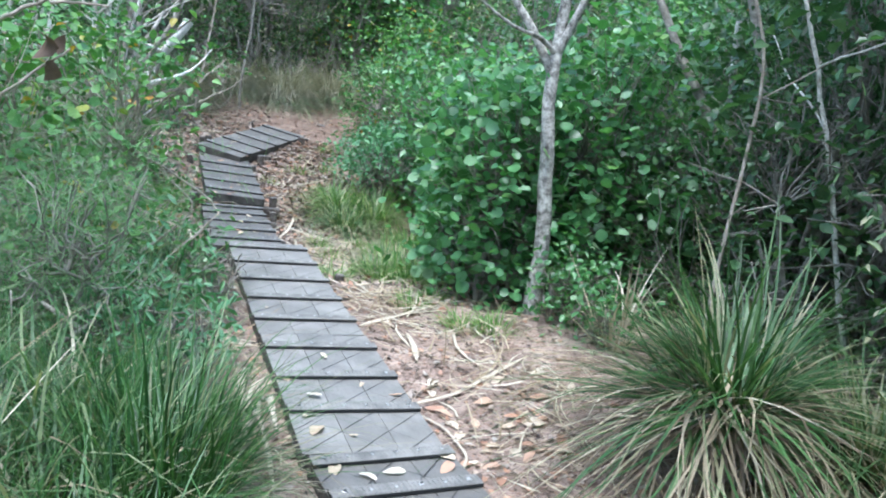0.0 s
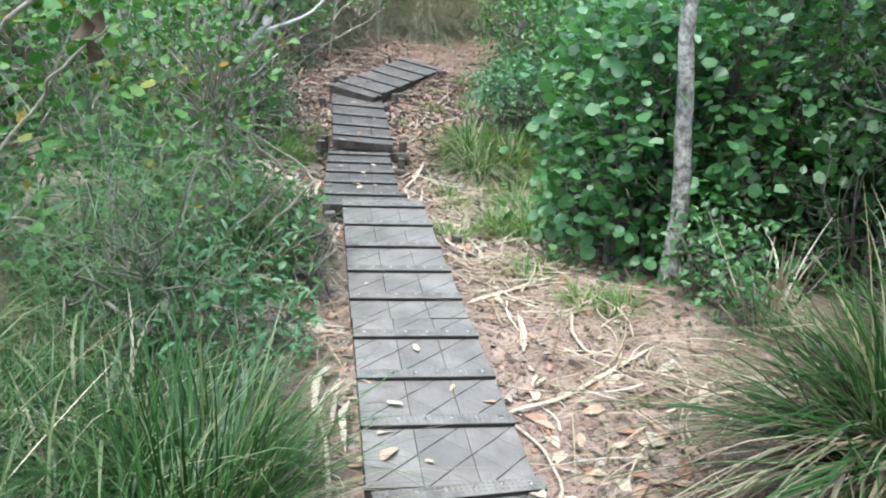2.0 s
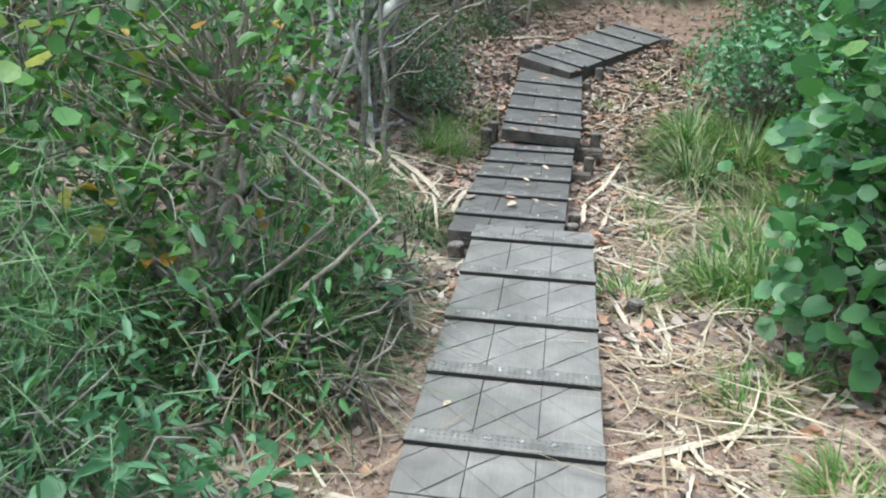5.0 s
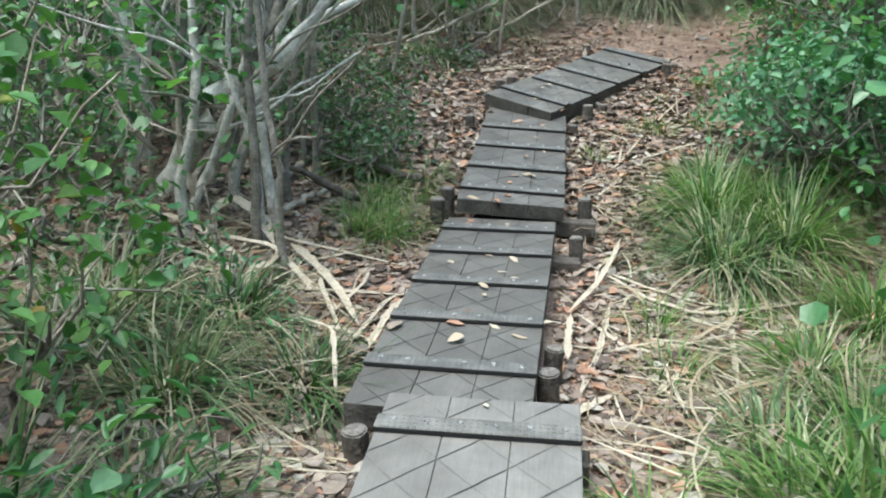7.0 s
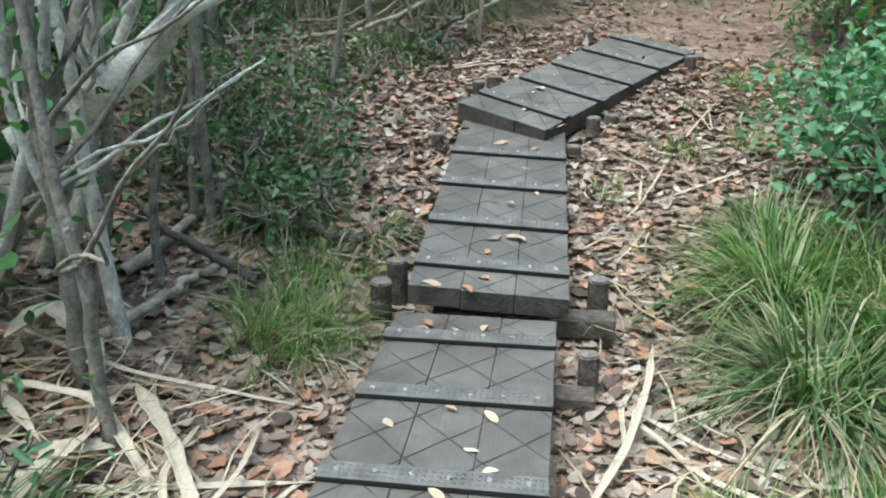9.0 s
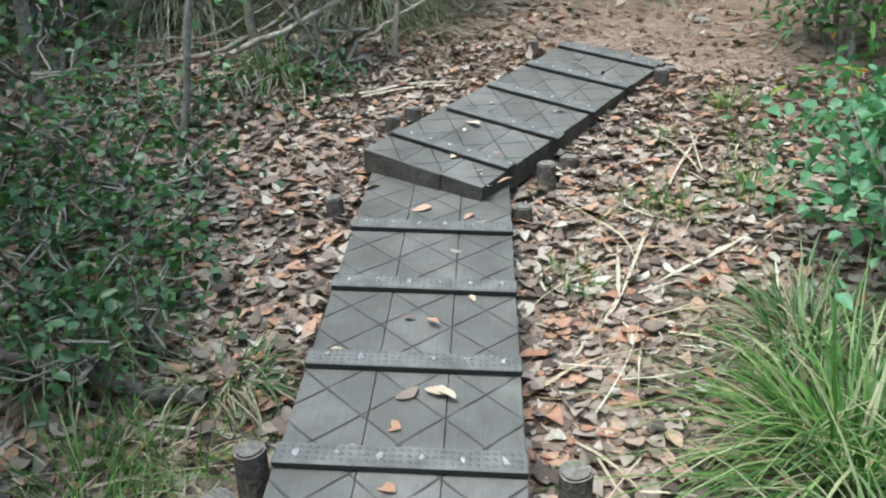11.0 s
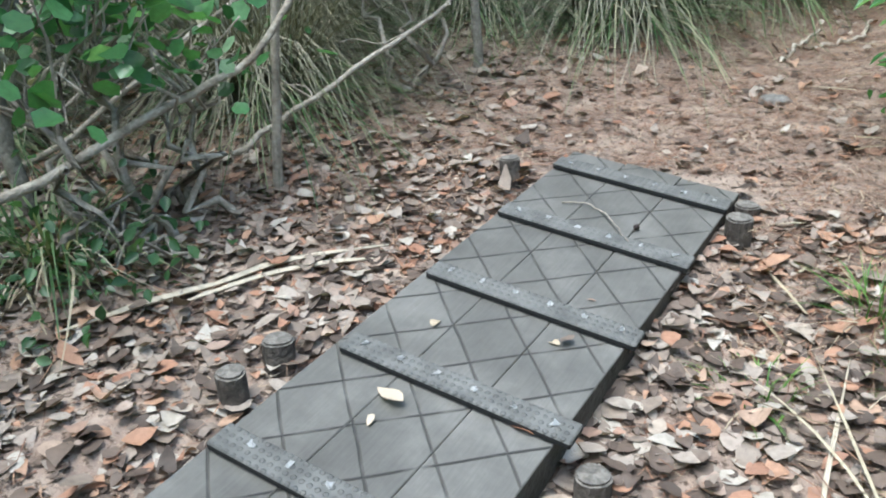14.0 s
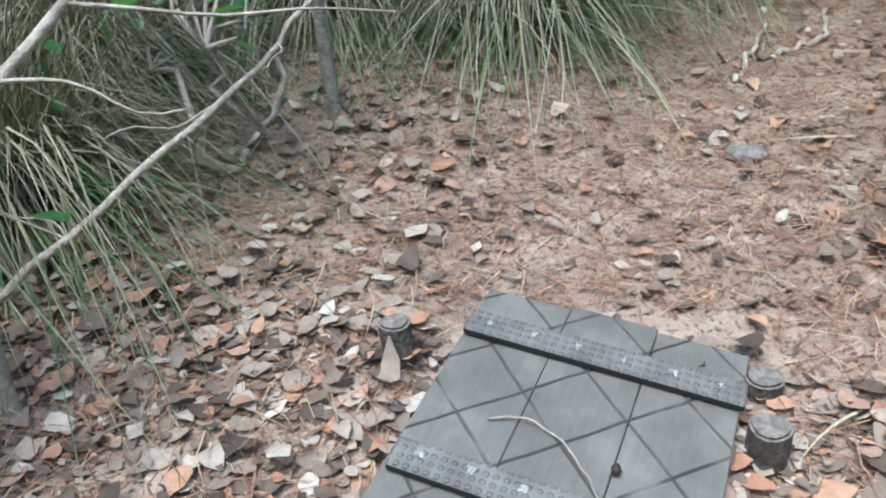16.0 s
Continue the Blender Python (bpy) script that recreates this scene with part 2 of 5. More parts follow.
def decking(name, dark, mid, light, second=0.85):
    """Weathered recycled planks with a lattice of saw cuts for grip."""
    m, t, b, out = material(name)
    tc = t.nodes.new("ShaderNodeTexCoord")
    sep = t.nodes.new("ShaderNodeSeparateXYZ")
    t.links.new(tc.outputs["Object"], sep.inputs[0])
    warp = node(t, "ShaderNodeTexNoise", Scale=4.0, Detail=2.0)
    t.links.new(tc.outputs["Object"], warp.inputs["Vector"])
    u = sums(t, "DIVIDE", sep.outputs[0], 0.2205)
    v = sums(t, "DIVIDE", sums(t, "SUBTRACT", sums(t, "MULTIPLY_ADD", warp.outputs[0], 0.024, sep.outputs[1]), -0.098), 0.2205)
    cuts = []
    for s in (-1.0, 1.0):
        w = sums(t, "FRACT", sums(t, "ADD", sums(t, "MULTIPLY_ADD", v, s, u), 40.0))
        cuts.append(sums(t, "ABSOLUTE", sums(t, "SUBTRACT", w, 0.5)))
    bold, faint = (ramp(t, c, [(0.012, (1, 1, 1)), (0.028, (0, 0, 0))]) for c in cuts)
    cut = sums(t, "MAXIMUM", bold, sums(t, "MULTIPLY", faint, second))
    wear = node(t, "ShaderNodeTexNoise", Scale=9.0, Detail=3.0)
    t.links.new(tc.outputs["Object"], wear.inputs["Vector"])
    fade = ramp(t, wear.outputs[0], [(0.34, (0.25, 0.25, 0.25)), (0.5, (1, 1, 1))])
    cut = sums(t, "MULTIPLY", cut, fade)
    geo = t.nodes.new("ShaderNodeNewGeometry")
    sn = t.nodes.new("ShaderNodeSeparateXYZ")
    t.links.new(geo.outputs["True Normal"], sn.inputs[0])
    cut = sums(t, "MULTIPLY", cut, ramp(t, sn.outputs[2], [(0.6, (0, 0, 0)), (0.8, (1, 1, 1))]))
    grain = node(t, "ShaderNodeTexNoise", Scale=1.0, Detail=5.0, Roughness=0.7)
    mp = t.nodes.new("ShaderNodeMapping")
    mp.inputs["Scale"].default_value = (130, 7, 60)
    t.links.new(tc.outputs["Object"], mp.inputs[0])
    t.links.new(mp.outputs[0], grain.inputs["Vector"])
    blotch = node(t, "ShaderNodeTexNoise", Scale=3.2, Detail=6.0, Roughness=0.65)
    t.links.new(tc.outputs["Object"], blotch.inputs["Vector"])
    info = t.nodes.new("ShaderNodeObjectInfo")
    col = ramp(t, blotch.outputs[0], [(0.3, dark), (0.5, mid), (0.7, light)])
    col = mixed(t, 1.0, col, sums(t, "MULTIPLY_ADD", grain.outputs[0], 0.55, 0.72), "MULTIPLY")
    col = mixed(t, 1.0, col, sums(t, "MULTIPLY_ADD", info.outputs["Random"], 0.22, 0.88), "MULTIPLY")
    col = mixed(t, sums(t, "MULTIPLY", cut, 0.9), col, (0.025, 0.022, 0.02))
    t.links.new(col, b.inputs["Base Color"])
    t.links.new(sums(t, "MULTIPLY_ADD", blotch.outputs[0], 0.4, 0.3), b.inputs["Roughness"])
    b.inputs["Specular IOR Level"].default_value = 0.36
    bumped(t, b, sums(t, "SUBTRACT", sums(t, "MULTIPLY", grain.outputs[0], 0.25), cut), 0.7, 0.006)
    return m


M_DECK_PALE = decking("silvered_grey_plank", (0.13, 0.122, 0.109), (0.198, 0.188, 0.17), (0.275, 0.262, 0.24), 0.28)
# Lightest blotches are partly staining, partly whitish sheen painted into the colour.
M_DECK = decking("dark_grey_plank", (0.082, 0.077, 0.069), (0.128, 0.121, 0.109), (0.195, 0.185, 0.168), 0.7)


# Plank sides and ends: shade put into the colour, darker than the tops.
M_PLANK_SIDE = barky("shaded_plank_side", (0.035, 0.031, 0.026), (0.085, 0.077, 0.066), 9.0)


def gripped(name, light):
    """Studded rubber, dusted by feet."""
    m, t, b, out = material(name)
    tc = t.nodes.new("ShaderNodeTexCoord")
    mp = t.nodes.new("ShaderNodeMapping")
    mp.inputs["Scale"].default_value = (48, 48, 0.01)
    t.links.new(tc.outputs["Object"], mp.inputs[0])
    vo = node(t, "ShaderNodeTexVoronoi", Scale=1.0, Randomness=0.0)
    t.links.new(mp.outputs[0], vo.inputs["Vector"])
    stud = ramp(t, vo.outputs["Distance"], [(0.22, (1, 1, 1)), (0.34, (0, 0, 0))])
    n = node(t, "ShaderNodeTexNoise", Scale=14.0, Detail=5.0)
    t.links.new(tc.outputs["Object"], n.inputs["Vector"])
    col = ramp(t, n.outputs[0], [(0.3, tuple(0.6 * k for k in light)), (0.55, light), (0.75, tuple(1.3 * k for k in light))])
    col = mixed(t, sums(t, "MULTIPLY", stud, 0.2), col, tuple(0.45 * k for k in light))
    t.links.new(col, b.inputs["Base Color"])
    b.inputs["Roughness"].default_value = 0.72
    bumped(t, b, stud, 0.8, 0.004)
    return m


M_GRIP = gripped("studded_dark_grip", (0.135, 0.131, 0.122))
M_GRIP_PALE = gripped("studded_grey_grip", (0.19, 0.182, 0.165))


def plain(name, colour, rough, metal=0.0):
    m, t, b, out = material(name)
    n = node(t, "ShaderNodeTexNoise", Scale=90.0, Detail=4.0)
    col = mixed(t, 1.0, colour, sums(t, "MULTIPLY_ADD", n.outputs[0], 0.8, 0.6), "MULTIPLY")
    t.links.new(col, b.inputs["Base Color"])
    b.inputs["Roughness"].default_value, b.inputs["Metallic"].default_value = rough, metal
    return m


M_EDGE = plain("near_black_strip_edge", (0.012, 0.012, 0.012), 0.8)
M_SCREW = plain("galvanised_screw", (0.36, 0.36, 0.35), 0.5, 0.4)
M_CONE = plain("dark_seed_cone", (0.03, 0.017, 0.014), 0.6)
M_CLOD = barky("grey_clod", (0.10, 0.095, 0.085), (0.24, 0.22, 0.20), 25.0)


# ---- mesh helpers ----
def meshed(name, verts, faces, mat, smooth=False):
    """A mesh object from arrays; faces of one length each."""
    me = bpy.data.meshes.new(name)
    verts, faces = np.asarray(verts, np.float32).reshape(-1, 3), np.asarray(faces, np.int32)
    k = faces.shape[1]
    me.vertices.add(len(verts))
    me.vertices.foreach_set("co", verts.ravel())
    me.loops.add(faces.size)
    me.loops.foreach_set("vertex_index", faces.ravel())
    me.polygons.add(len(faces))
    me.polygons.foreach_set("loop_start", np.arange(0, faces.size, k, dtype=np.int32))
    me.update(calc_edges=True)
    if smooth:
        me.polygons.foreach_set("use_smooth", np.ones(len(faces), bool))
    me.materials.append(mat)
    return new(name, me)


def part(name, bm, mat, parent=None, label="", smooth=False):
    me = bpy.data.meshes.new(name)
    bm.to_mesh(me)
    bm.free()
    me.materials.append(mat)
    if smooth:
        me.polygons.foreach_set("use_smooth", np.ones(len(me.polygons), bool))
    ob = new(name, me)
    ob.parent = parent
    return tagged(ob, label)


def under(ob, parent, label="", kind=""):
    ob.parent = parent
    return tagged(ob, label, kind=kind)


def block(x0, x1, y0, y1, z0, z1, bevel=0.004):
    bm = bmesh.new()
    bmesh.ops.create_cube(bm, size=1)
    for v in bm.verts:
        v.co = Vector(((x0 + x1) / 2 + v.co.x * (x1 - x0), (y0 + y1) / 2 + v.co.y * (y1 - y0), (z0 + z1) / 2 + v.co.z * (z1 - z0)))
    if bevel:
        bmesh.ops.bevel(bm, geom=bm.edges[:], offset=bevel, segments=1, affect="EDGES")
    return bm


def ribbons(rng, base, heading, length, width, rise, droop, seg=5, wander=0.25):
    """Arching blades: arrays of base points, headings (radians), lengths, widths, rise and droop. Returns verts, quads."""
    n = len(base)
    s = np.linspace(0, 1, seg + 1)[None, :]
    head = heading[:, None] + wander * rng.normal(size=(n, 1)) * s
    out = length[:, None] * (np.cos(rise)[:, None] * s + 0.35 * droop[:, None] * s**2)
    up = length[:, None] * (np.sin(rise)[:, None] * s - droop[:, None] * s**2.2)
    mid = np.stack([base[:, 0:1] + out * np.cos(head), base[:, 1:2] + out * np.sin(head), base[:, 2:3] + up], -1)
    w = width[:, None] * (1 - 0.92 * s**1.6) * 0.5
    side = np.stack([-np.sin(head), np.cos(head), 0.3 * np.sin(7 * s + heading[:, None])], -1) * w[..., None]
    verts = np.stack([mid - side, mid + side], 2).reshape(n, -1, 3)
    k = np.arange(seg)
    quad = np.stack([2 * k, 2 * k + 1, 2 * k + 3, 2 * k + 2], 1)
    faces = (quad[None] + (np.arange(n) * 2 * (seg + 1))[:, None, None]).reshape(-1, 4)
    return verts.reshape(-1, 3), faces


OVAL = np.array([(0, 0, 0), (0.30, 0.30, 0.10), (0.62, 0.31, 0.10), (1.0, 0, -0.10), (0.62, -0.31, 0.10), (0.30, -0.30, 0.10)])
DISC = np.array([(0, 0, 0), (0.22, 0.45, 0.06), (0.74, 0.46, 0.05), (1.0, 0, -0.05), (0.74, -0.46, 0.05), (0.22, -0.45, 0.06)])
SLIM = np.array([(0, 0, 0), (0.28, 0.13, 0.06), (0.65, 0.14, 0.04), (1.0, 0, -0.12), (0.65, -0.14, 0.04), (0.28, -0.13, 0.06)])
FEATHER = np.array([(0, 0, 0), (0.3, 0.008, 0.0), (0.65, 0.007, 0.0), (1.0, 0, 0.0), (0.65, -0.007, 0.0), (0.3, -0.008, 0.0)])


def leaves(rng, at, size, shape, tilt, heading=None, curl=1.0):
    """Folded leaves at points; tilt: how far each leans off the level, radians. Returns verts, quads."""
    n = len(at)
    head = rng.uniform(0, 2 * np.pi, n) if heading is None else heading
    roll = rng.normal(size=n) * 0.5
    c, s = np.cos(head), np.sin(head)
    ct, st = np.cos(tilt), np.sin(tilt)
    fwd = np.stack([c * ct, s * ct, st], -1)
    side = np.stack([-s, c, 0 * c], -1)
    nor = np.cross(fwd, side)
    cr, sr = np.cos(roll)[:, None], np.sin(roll)[:, None]
    side, nor = side * cr + nor * sr, nor * cr - side * sr
    sh = shape[None] * size[:, None, None]
    z = sh[..., 2:3] * curl * rng.uniform(0.3, 2.2, (n, 1, 1))
    verts = at[:, None] + sh[..., 0:1] * fwd[:, None] + sh[..., 1:2] * side[:, None] + z * nor[:, None]
    quad = np.array([(0, 3, 2, 1), (0, 5, 4, 3)])
    faces = (quad[None] + (np.arange(n) * 6)[:, None, None]).reshape(-1, 4)
    return verts.reshape(-1, 3), faces


def dead_leaves(rng, at, size, wide, tilt):
    """Curled dead leaves with bowed edges. Returns verts, quads."""
    n = len(at)
    head = rng.uniform(0, 2 * np.pi, n)
    s = np.array([0, 0.18, 0.45, 0.75, 1.0])
    half = np.array([0.03, 0.24, 0.34, 0.23, 0.02])[None] * wide[:, None] * rng.uniform(0.82, 1.15, (n, 5))
    bend = rng.normal(0, 0.2, (n, 1)) * (s[None] - 0.5) ** 2 * 4 + rng.normal(0, 0.03, (n, 5)) + tilt[:, None] * s[None]
    cup = np.abs(rng.normal(0.06, 0.2, (n, 1))) * half
    fwd = np.stack([np.cos(head), np.sin(head)], -1)
    side = np.stack([-fwd[:, 1], fwd[:, 0]], -1)
    crook = rng.normal(0, 0.1, (n, 1)) * np.sin(np.pi * s)[None]
    rows = []
    for k, e in ((-1, 0.6), (0, 0.0), (1, 1.3)):
        xy = fwd[:, None] * s[None, :, None] + side[:, None] * (half * k + crook)[..., None]
        rows.append(np.concatenate([xy, (bend + cup * e + 0.1 * half * k * rng.normal(size=(n, 1)))[..., None]], -1))
    v = np.stack(rows, 2) * size[:, None, None, None] + at[:, None, None]
    quad = np.array([(i * 3 + j, i * 3 + j + 1, i * 3 + j + 4, i * 3 + j + 3) for i in range(4) for j in range(2)])
    faces = (quad[None] + (np.arange(n) * 15)[:, None, None]).reshape(-1, 4)
    return v.reshape(-1, 3), faces


def tube(points, radii, sides=6):
    """A tapering bent tube. Returns verts, quads."""
    p = np.asarray(points, float)
    d = np.gradient(p, axis=0)
    d /= np.linalg.norm(d, axis=1, keepdims=True) + 1e-9
    ref = np.where(np.abs(d[:, 2:3]) > 0.85, [[1.0, 0, 0]], [[0, 0, 1.0]])
    a = np.cross(d, ref)
    a /= np.linalg.norm(a, axis=1, keepdims=True)
    b = np.cross(d, a)
    ang = np.arange(sides) * 2 * np.pi / sides
    ring = a[:, None] * np.cos(ang)[None, :, None] + b[:, None] * np.sin(ang)[None, :, None]
    verts = p[:, None] + ring * np.asarray(radii, float)[:, None, None]
    faces = []
    for i in range(len(p) - 1):
        for j in range(sides):
            k = (j + 1) % sides
            faces.append((i * sides + j, i * sides + k, (i + 1) * sides + k, (i + 1) * sides + j))
    return verts.reshape(-1, 3), np.array(faces)


def clear(at, root, gap=0.7, top=2.7):
    """Which of a plant's points keep clear of the walkway."""
    x, y, z = at[:, 0] + root.location.x, at[:, 1] + root.location.y, at[:, 2] + root.location.z
    return (np.abs(x - np.interp(y, YC, XC)) > gap) | (z > top + 0.6)


def joined(pieces):
    vs, fs, n = [], [], 0
    for v, f in pieces:
        vs.append(v)
        fs.append(f + n)
        n += len(v)
    return np.concatenate(vs), np.concatenate(fs)


def wavy(rng, a, b, n=8, sway=0.08, sag=0.0):
    """A wandering line from a to b."""
    a, b = np.array(a, float), np.array(b, float)
    s = np.linspace(0, 1, n)[:, None]
    off = rng.normal(size=(n, 3)) * sway * np.sin(np.pi * s) ** 0.7
    p = a + (b - a) * s + off
    p[:, 2] -= sag * 4 * s[:, 0] * (1 - s[:, 0])
    return p


def smoothline(points, n=16):
    """A smooth line through a few points."""
    p = np.asarray(points, float)
    s = np.linspace(0, len(p) - 1, n)
    out = np.stack([np.interp(s, np.arange(len(p)), p[:, k]) for k in range(3)], -1)
    for _ in range(2):
        out[1:-1] = (out[:-2] + 2 * out[1:-1] + out[2:]) / 4
    return out


# ---- ground ----
def build_ground():
    near = np.arange(-12, 12.01, 0.12)
    xs = np.concatenate([[-400, -150, -60, -25], near, [25, 60, 150, 400]])
    ys = np.concatenate([[-400, -100, -30, -8], np.arange(-2, 26.01, 0.12), [35, 60, 150, 400]])
    gx, gy = np.meshgrid(xs, ys)
    gz = lie(gx, gy)
    v = np.stack([gx, gy, gz], -1).reshape(-1, 3)
    w = len(xs)
    i, j = np.meshgrid(np.arange(len(ys) - 1), np.arange(w - 1), indexing="ij")
    q = (i * w + j).ravel()
    ob = meshed("ground", v, np.stack([q, q + 1, q + w + 1, q + w], 1), M_EARTH, True)
    tagged(ob, "bare brown earth trodden hard beside the boardwalk", "ground", kind="structure")


build_ground()

# ---- boardwalk ----
WIDE = 0.62


def section(x, y, z, yaw, slope, lean, ends, strips, mat, label, deep=0.09, planks=3, seed=0, grip=None, bend=0.0, cut=0.15, aside=0.0):
    """A rigid length of boardwalk: x, y, z at strip distance 0; ends: where its planks begin and end."""
    rng = np.random.default_rng(seed)
    grip = grip or M_GRIP
    base = new("boardwalk_section")
    base.matrix_world = pose(x, y, z, 0, 0, yaw) @ pose(0, 0, 0, math.degrees(math.atan(slope)), math.degrees(math.atan(lean)), 0)
    tagged(base, label, "boardwalk", "lengths of boardwalk")
    w = WIDE / planks
    for k in range(planks):
        x0 = -WIDE / 2 + k * w
        a, b = ends[0] + rng.uniform(-0.008, 0.008), ends[1] + rng.uniform(-0.01, 0.01)
        bm = block(x0 + 0.0008, x0 + w - 0.0008, a, b, -deep, rng.uniform(-0.002, 0.0), 0.0025)
        for v in bm.verts:
            if v.co.y < (a + b) / 2:
                v.co.x += bend
        for v in bm.verts:
            v.co.x += aside
            v.co.y -= cut
        plank = part("plank", bm, mat, base)
        plank.location = (-aside, cut, 0)
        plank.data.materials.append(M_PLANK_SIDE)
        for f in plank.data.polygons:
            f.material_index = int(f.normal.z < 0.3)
    for k, d in enumerate(strips):
        skew = rng.uniform(-0.006, 0.006)
        st = part("grip_strip", block(-WIDE / 2 - 0.002 + bend * (d < -0.2) * 0.7, WIDE / 2 + 0.002 + bend * (d < -0.2) * 0.7, d + skew, d + skew + 0.075, 0.0015, 0.023, 0.004), grip, base, "studded grip strip screwed across the planks")
        # Top faces keep the grip material, all other faces are near black.
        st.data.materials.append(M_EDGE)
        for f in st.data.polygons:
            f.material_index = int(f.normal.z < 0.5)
        for i in range(6):
            bm = bmesh.new()
            bmesh.ops.create_cone(bm, cap_ends=True, segments=8, radius1=0.0028, radius2=0.002, depth=0.004)
            for q in bm.verts:
                q.co += Vector((-WIDE / 2 + WIDE * (i + 0.5) / 6 + rng.uniform(-0.01, 0.01), d + 0.041 + rng.uniform(-0.012, 0.012), 0.0245))
            part("screw", bm, M_SCREW, st)
    return base


L_PALE = "weathered silver-grey plank boardwalk lying on the earth"
# First length takes the darker planks, with the grass's shade partly in that tone.
section(0.66, 5.147, -0.004, 27.5, 0.0, 0.0, (-1.9, -0.012), [-1.68, -1.24, -0.79, -0.345, -0.078], M_DECK, L_PALE, seed=1, grip=M_GRIP_PALE, cut=0.124)
section(0.659, 5.109, 0.004, 21.7, 0.0, 0.0, (0.045, 1.50), [0.415, 0.815, 1.24], M_DECK_PALE, L_PALE, seed=2, grip=M_GRIP_PALE, cut=0.124)
section(0.654, 5.107, -0.006, 21.7, 0.004, 0.0, (1.515, 3.76), [1.735, 2.165, 2.60, 3.07, 3.52], M_DECK_PALE, "weathered silver-grey plank boardwalk with sawn grip cuts", seed=3, grip=M_GRIP_PALE, cut=0.2065, aside=-0.012)
section(-0.953, 8.753, -0.032, 20.1, -0.03, 0.0, (-0.27, 1.95), [0.0, 0.43, 0.86, 1.29, 1.70], M_DECK, "grey plank boardwalk over a leaf-filled hollow", seed=4, grip=M_GRIP, cut=0.0115, aside=-0.0165)
section(-1.643, 10.756, 0.018, 21.7, 0.077, 0.055, (-0.15, 1.95), [0.0, 0.419, 0.868, 1.328], M_DECK, "dark grey plank boardwalk rising between posts", seed=5, cut=0.112, aside=0.011)
section(-2.219, 12.952, 0.292, -8.4, 0.096, 0.15, (-0.585, 1.46), [-0.395, 0.015, 0.42, 0.85, 1.265], M_DECK, "dark grey plank boardwalk ending among leaves", deep=0.12, seed=6, bend=-0.05, cut=0.159, aside=0.0187)


def post(x, y, top, r=0.048, deep=0.35, seed=0, lean=(0, 0)):
    rng = np.random.default_rng(seed + 50)
    bm = bmesh.new()
    bmesh.ops.create_cone(bm, cap_ends=True, segments=14, radius1=r, radius2=r, depth=deep)
    bmesh.ops.bevel(bm, geom=[e for e in bm.edges if e.verts[0].co.z > 0 and e.verts[1].co.z > 0], offset=0.006, segments=2, affect="EDGES")
    for v in bm.verts:
        v.co.z -= deep / 2
        a = math.atan2(v.co.y, v.co.x)
        k = 1 + 0.05 * math.sin(3 * a + seed) + rng.uniform(-0.02, 0.02)
        v.co.x, v.co.y = v.co.x * k, v.co.y * k
    bm.normal_update()
    ob = part("timber_post", bm, M_POST)
    ob.data.materials.append(M_CUT)
    for f in ob.data.polygons:
        if f.normal.z > 0.9:
            f.material_index = 1
    ob.matrix_world = pose(x, y, top, lean[0], lean[1], rng.uniform(0, 360))
    tagged(ob, "short round weathered timber post beside the boardwalk", "post", "boardwalk posts")


POSTS = [(-2.64, 12.11, 0.17), (-1.925, 12.46, 0.095), (-1.905, 12.735, 0.205), (-2.74, 12.86, 0.335), (-2.715, 13.03, 0.34),
         (-1.665, 14.10, 0.385), (-2.475, 14.22, 0.50), (-1.655, 14.30, 0.36), (-1.27, 10.98, -0.02), (-1.145, 10.52, -0.10),
         (-2.03, 10.55, -0.01), (-2.06, 10.72, 0.01), (-0.745, 9.24, -0.10), (-0.685, 9.03, -0.09), (-1.06, 8.33, -0.06),
         (-0.02, 8.14, -0.05), (-1.45, 8.9, -0.12), (-1.865, 12.95, 0.18)]
for i, (px, py, pz) in enumerate(POSTS):
    post(px, py, pz, r=0.043 if i % 3 else 0.038, seed=i, lean=((i * 37) % 7 - 3, (i * 53) % 7 - 3))


def bearer(x, y, yaw, z):
    b = part("bearer_beam", block(-0.36, 0.36, -0.045, 0.045, -0.09, 0, 0.006), M_POST)
    b.matrix_world = pose(x, y, z, 0, 0, yaw)
    tagged(b, "dark timber beam lying under the boardwalk", "beam", "bearer beams")


bearer(-1.42, 10.30, 20, -0.19)
bearer(-1.50, 10.76, 21, -0.12)
bearer(-0.72, 8.52, 20, -0.13)


# ---- grass ----
def stool(root, high, r):
    """The matted stool of old roots that a raised tussock grows from."""
    rng = np.random.default_rng(5)
    p = np.stack([np.zeros(6), np.zeros(6), np.linspace(-high, 0.03, 6)], -1)
    under(meshed("root_stool", *tube(p, r * np.array([1.5, 1.25, 1.1, 1.0, 0.95, 0.5]), 14), M_BARK, True), root)


